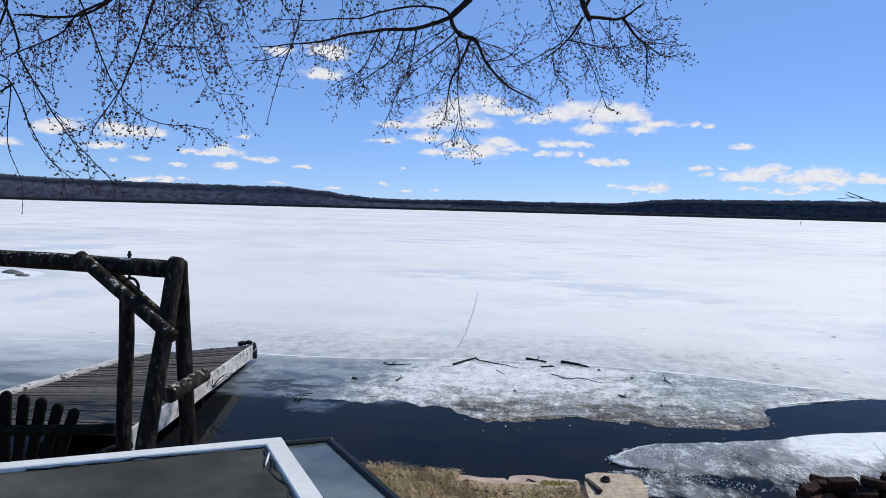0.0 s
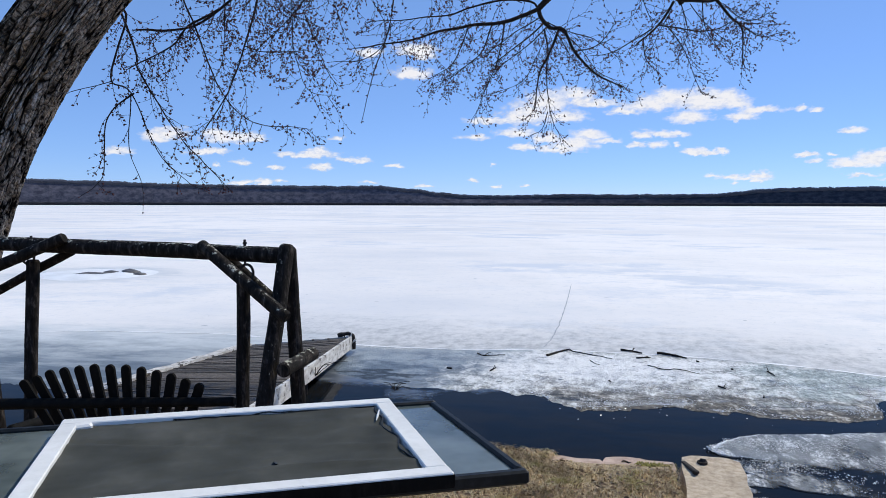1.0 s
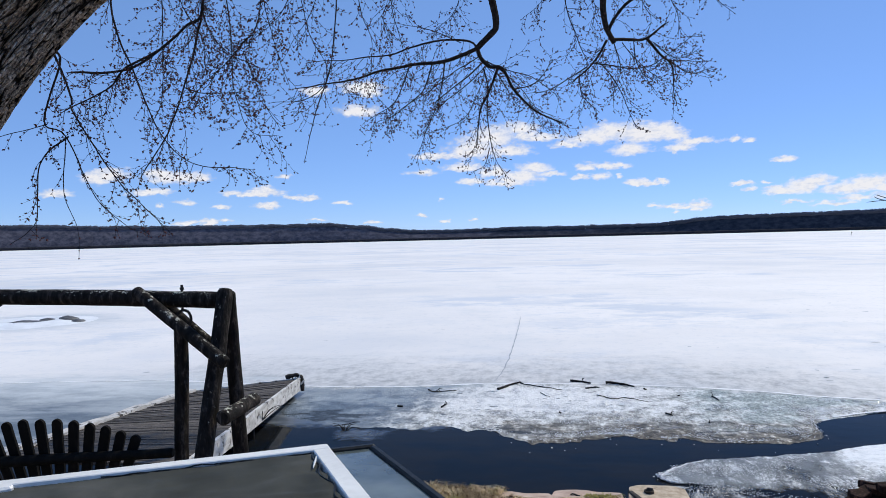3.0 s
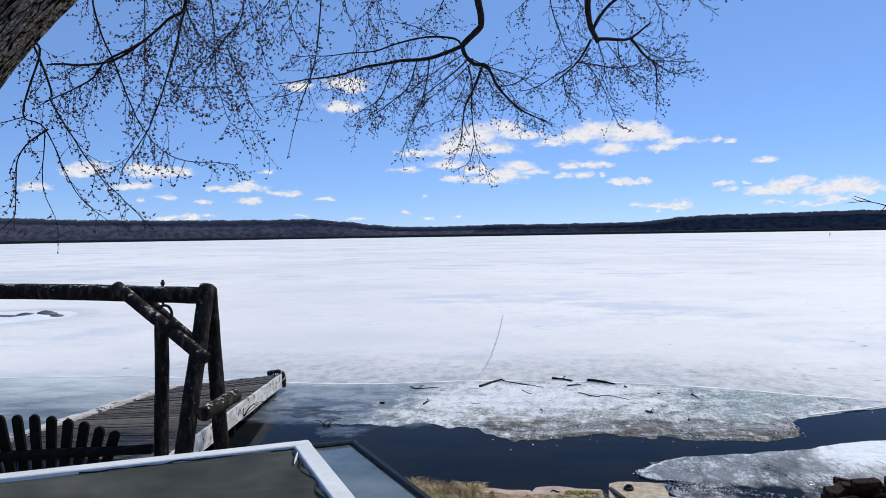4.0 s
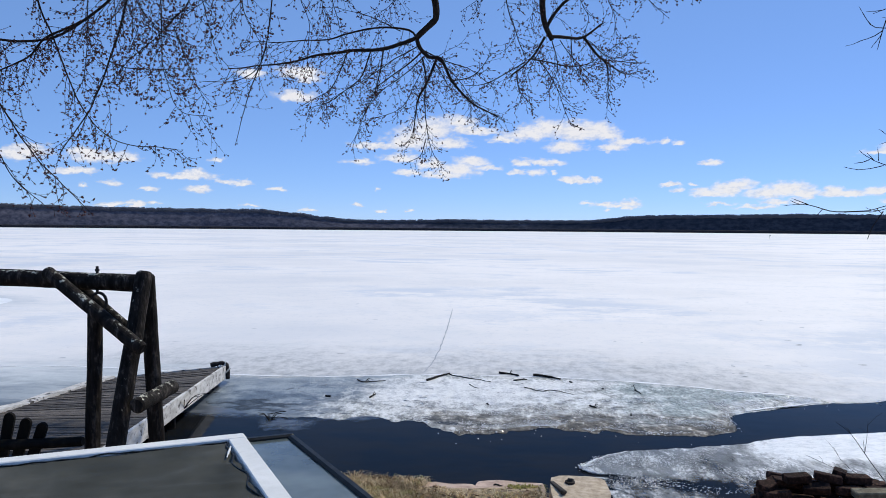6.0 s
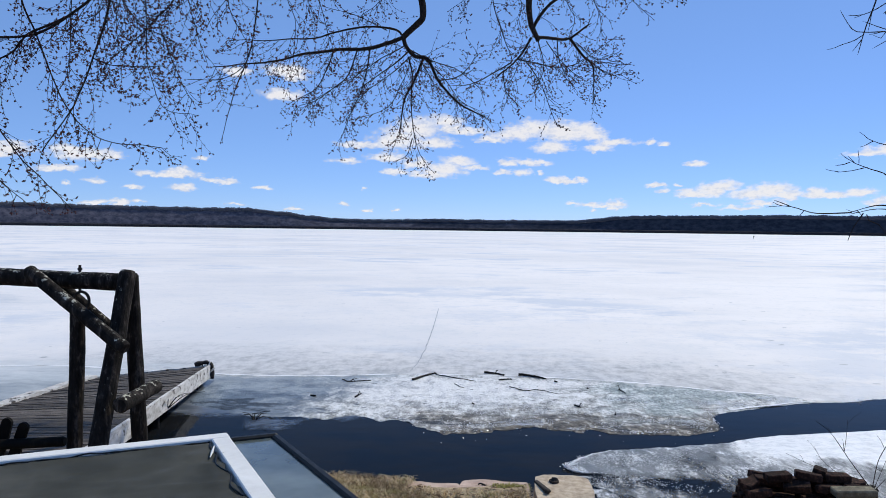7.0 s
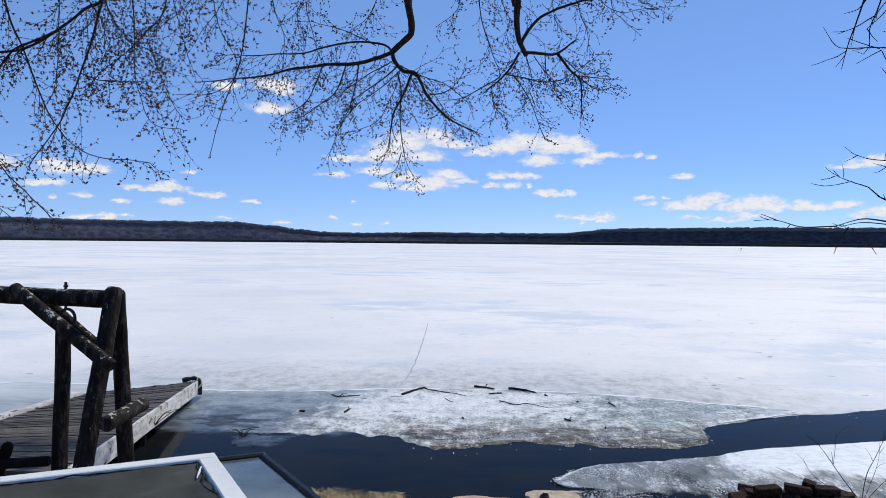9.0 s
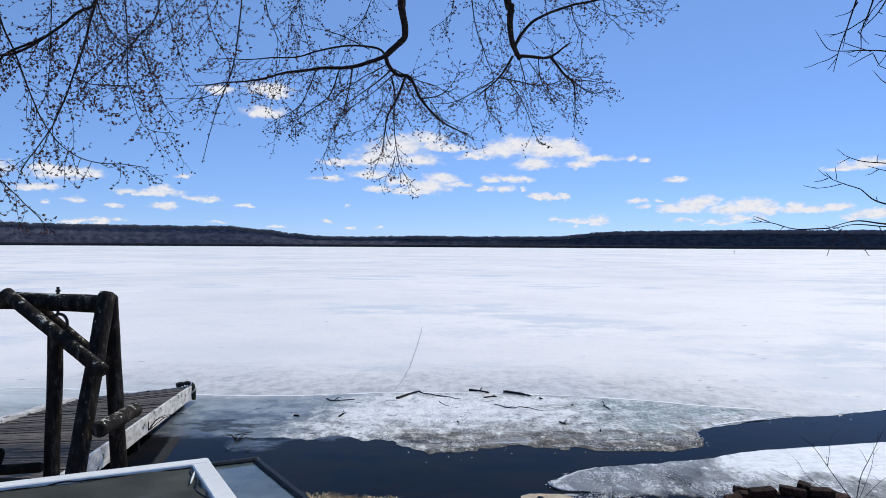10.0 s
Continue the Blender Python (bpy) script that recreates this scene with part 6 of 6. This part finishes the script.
    B(11, 0.008, 0.003, [(2.00, 5.43), (2.29, 5.43), (2.67, 5.41)], 0.2, 0.3, down=0.0)
    B(11, 0.012, 0.004, [(1.98, 6.47), (2.13, 6.10), (2.16, 5.80)], 0.2, 0.4)
    B(11, 0.010, 0.004, [(0.2, 6.5), (0.1, 6.3), (-0.1, 6.15)], 0.12, 0.35)
    B(11, 0.010, 0.004, [(2.5, 6.5), (2.7, 6.3), (2.95, 6.1)], 0.4, 0.3, bud=0.1)
    # drooping boughs nearer the trunk
    B(9.5, 0.024, 0.008, [(-4.62, 6.02), (-4.87, 5.13), (-5.10, 4.57), (-5.20, 4.38), (-5.52, 3.89)], 0.15, 0.65)
    B(9.5, 0.020, 0.005, [(-5.90, 5.98), (-5.71, 5.39), (-5.44, 4.75), (-5.20, 4.38), (-4.76, 4.01), (-3.92, 3.90)], 0.15, 0.50)
    B(9.5, 0.030, 0.020, [(-4.60, 6.15), (-4.83, 5.98), (-5.29, 5.68), (-5.82, 5.42), (-6.52, 5.38)], 0.15, 0.70)
    B(9.5, 0.016, 0.004, [(-2.64, 5.98), (-2.75, 5.10), (-3.05, 4.81), (-3.50, 4.78)], 0.35, 0.30, bud=0.3)
    B(9.5, 0.012, 0.004, [(-2.71, 5.24), (-2.88, 4.65), (-3.07, 3.98)], 0.6, 0.15, bud=0.1)
    B(9.5, 0.014, 0.006, [(-3.77, 5.98), (-4.07, 5.54), (-4.60, 5.05)], 0.12, 0.60)
    B(9.5, 0.010, 0.004, [(-4.87, 5.09), (-4.53, 4.97), (-3.84, 4.96)], 0.12, 0.55)
    B(9.5, 0.013, 0.004, [(-4.18, 5.98), (-4.05, 5.02), (-3.84, 4.42), (-3.46, 4.33)], 0.13, 0.50)
    B(9.5, 0.010, 0.004, [(-3.96, 5.54), (-3.62, 4.80), (-3.43, 4.46)], 0.13, 0.40)
    B(9.5, 0.012, 0.005, [(-5.21, 5.98), (-5.25, 4.94)], 0.12, 0.55)
    B(9.5, 0.012, 0.005, [(-4.53, 5.98), (-4.22, 5.57), (-3.77, 5.32)], 0.12, 0.55)
    B(9.5, 0.010, 0.004, [(-3.62, 5.98), (-3.43, 5.39), (-3.28, 5.02)], 0.17, 0.45)
    B(9.5, 0.010, 0.004, [(-2.27, 5.98), (-2.12, 5.54), (-2.15, 5.10)], 0.20, 0.45)
    B(9.5, 0.010, 0.004, [(-1.82, 5.98), (-1.71, 5.54), (-1.63, 5.25)], 0.22, 0.40)
    B(9.5, 0.010, 0.004, [(-3.1, 5.98), (-2.95, 5.6), (-2.8, 5.35)], 0.22, 0.45)
    B(9.0, 0.022, 0.005, [(-6.53, 5.71), (-6.25, 4.92), (-6.22, 4.73), (-5.61, 3.82), (-4.81, 3.04)], 0.16, 0.45)
    B(9.0, 0.020, 0.005, [(-6.45, 5.6), (-6.41, 5.39), (-6.56, 4.59), (-6.27, 4.38), (-5.83, 3.52), (-5.38, 3.13)], 0.30, 0.35)
    B(9.0, 0.014, 0.004, [(-6.23, 4.38), (-6.58, 4.01), (-6.78, 3.24), (-7.36, 2.94)], 0.30, 0.35)
    B(9.0, 0.010, 0.003, [(-6.27, 4.38), (-6.25, 3.61), (-6.09, 3.14), (-6.11, 2.72)], 0.45, 0.22)
    B(9.5, 0.022, 0.010, [(-5.30, 5.68), (-5.6, 5.55), (-5.85, 5.43), (-6.07, 5.17), (-6.62, 4.83)], 0.11, 0.60)
    B(9.0, 0.008, 0.004, [(-6.52, 4.55), (-7.09, 4.42), (-7.49, 4.28)], 0.4, 0.3)
    # side shoots that fill the middle boughs
    for r, pts in ((0.012, [(-0.72, 5.56), (-0.45, 5.43), (-0.01, 5.28), (0.34, 5.0)]), (0.010, [(-0.54, 5.46), (-0.21, 5.16), (0.04, 4.81), (0.33, 4.67)]),
                   (0.008, [(-0.57, 5.41), (-0.36, 5.06), (-0.21, 4.81)]), (0.010, [(-0.79, 5.65), (-1.32, 5.33), (-1.83, 5.02), (-2.26, 4.78)]),
                   (0.010, [(-0.72, 5.46), (-1.07, 5.16), (-1.42, 4.91), (-1.67, 4.5)]), (0.008, [(-0.67, 5.56), (-0.82, 5.11), (-1.06, 4.71), (-1.52, 4.52)]),
                   (0.009, [(1.33, 5.7), (1.68, 5.32), (2.05, 5.1)]), (0.008, [(1.78, 5.7), (2.13, 5.47), (2.47, 5.6)]), (0.008, [(1.08, 5.65), (0.94, 5.37), (0.79, 5.04)]),
                   (0.009, [(-1.08, 5.86), (-1.58, 6.11), (-1.99, 6.23)])):
        B(11, r, 0.004, pts, 0.18, 0.36, down=0.05)
    tagged(part("twig_spray", c.twigs, TWIG, tree, "thin dark twigs"), kind="stuff")
    tagged(part("bud_scatter", c.buds, BUD, tree, "swollen reddish buds"), kind="stuff")


main_tree()


def right_tree():
    tree = thing("lakeside_tree", pose(0, 0, 0), "bare tree with thin twigs reaching out over the bank", "tree")
    line = spline([(6.6, 6.2, 0.4), (6.5, 6.2, 2.0), (6.3, 6.1, 4.0), (6.2, 6.0, 6.5)], 0.2)
    part("trunk", Geo().tube(line, [0.20 - 0.10 * i / len(line) for i in range(len(line))], 20, 0.15), BARK, tree)
    for a, b in (((6.3, 6.1, 3.9), (3.86, 6, 4.44)), ((6.2, 6.1, 4.6), (3.62, 6, 5.02)), ((6.45, 6.15, 2.6), (3.88, 6, 3.05)), ((6.4, 6.15, 2.9), (3.88, 6, 3.20)), ((6.3, 6.1, 3.3), (3.88, 6, 3.53))):
        l = spline([a, ((a[0] + b[0]) / 2, 6.05, (a[2] + b[2]) / 2 + 0.12), b], 0.15)
        part("limb", Geo().tube(l, [0.035 - 0.026 * i / len(l) for i in range(len(l))], 8, 0.1), TWIG, tree)
    c = Crown(33)
    B = lambda r, pts: bough(tree, c, 6, r, 0.0022, pts, 0.45, 0.12, bud=0.0, down=-0.1, spread=0.2, level=0)
    B(0.010, [(3.50, 5.00), (3.47, 4.89), (3.41, 4.69), (3.33, 4.51), (3.27, 4.30)])
    B(0.009, [(3.65, 5.00), (3.60, 4.89), (3.54, 4.71), (3.50, 4.60), (3.50, 4.47), (3.45, 4.41), (3.40, 4.43)])
    B(0.008, [(3.78, 5.00), (3.71, 4.89), (3.60, 4.73), (3.48, 4.61)])
    B(0.008, [(3.89, 4.43), (3.73, 4.45), (3.53, 4.46), (3.31, 4.46), (3.22, 4.49), (3.15, 4.63)])
    B(0.005, [(3.31, 4.44), (3.24, 4.40), (3.15, 4.37)])
    B(0.006, [(3.54, 4.72), (3.42, 4.64), (3.31, 4.60), (3.21, 4.60)])
    B(0.005, [(3.60, 4.44), (3.51, 4.40), (3.40, 4.34)])
    B(0.005, [(3.60, 4.43), (3.65, 4.34), (3.73, 4.31)])
    B(0.005, [(3.58, 4.45), (3.42, 4.50), (3.32, 4.54)])
    B(0.006, [(3.48, 4.87), (3.42, 4.78), (3.32, 4.75)])
    B(0.007, [(3.89, 3.53), (3.73, 3.55), (3.53, 3.58), (3.38, 3.62), (3.32, 3.66)])
    B(0.005, [(3.89, 3.45), (3.73, 3.49), (3.58, 3.54)])
    B(0.010, [(3.89, 3.20), (3.73, 3.22), (3.62, 3.27), (3.53, 3.35), (3.42, 3.38), (3.29, 3.43), (3.24, 3.48)])
    B(0.005, [(3.25, 3.44), (3.20, 3.42), (3.14, 3.41)])
    B(0.005, [(3.36, 3.39), (3.27, 3.37), (3.16, 3.36)])
    B(0.004, [(3.32, 3.43), (3.32, 3.47), (3.31, 3.52)])
    B(0.011, [(3.89, 3.05), (3.73, 3.06), (3.53, 3.08), (3.38, 3.06), (3.25, 3.03)])
    B(0.008, [(3.89, 3.03), (3.73, 3.04), (3.49, 3.05), (3.27, 3.02)])
    B(0.007, [(3.27, 3.03), (3.00, 3.02), (2.78, 3.08), (2.61, 3.07)])
    B(0.005, [(2.78, 3.08), (2.73, 3.10), (2.67, 3.12)])
    B(0.006, [(3.37, 3.02), (3.29, 2.91), (3.25, 2.80)])
    B(0.006, [(3.40, 3.01), (3.42, 2.96), (3.50, 2.93), (3.59, 2.81)])
    B(0.007, [(3.82, 4.84), (3.69, 4.89), (3.58, 4.78), (3.53, 4.65)])
    B(0.005, [(3.78, 4.56), (3.69, 4.57), (3.62, 4.59)])
    B(0.005, [(3.78, 4.17), (3.67, 4.23), (3.60, 4.30)])
    tagged(part("twig_spray", c.twigs, TWIG, tree, "thin dark twigs"), kind="stuff")


right_tree()
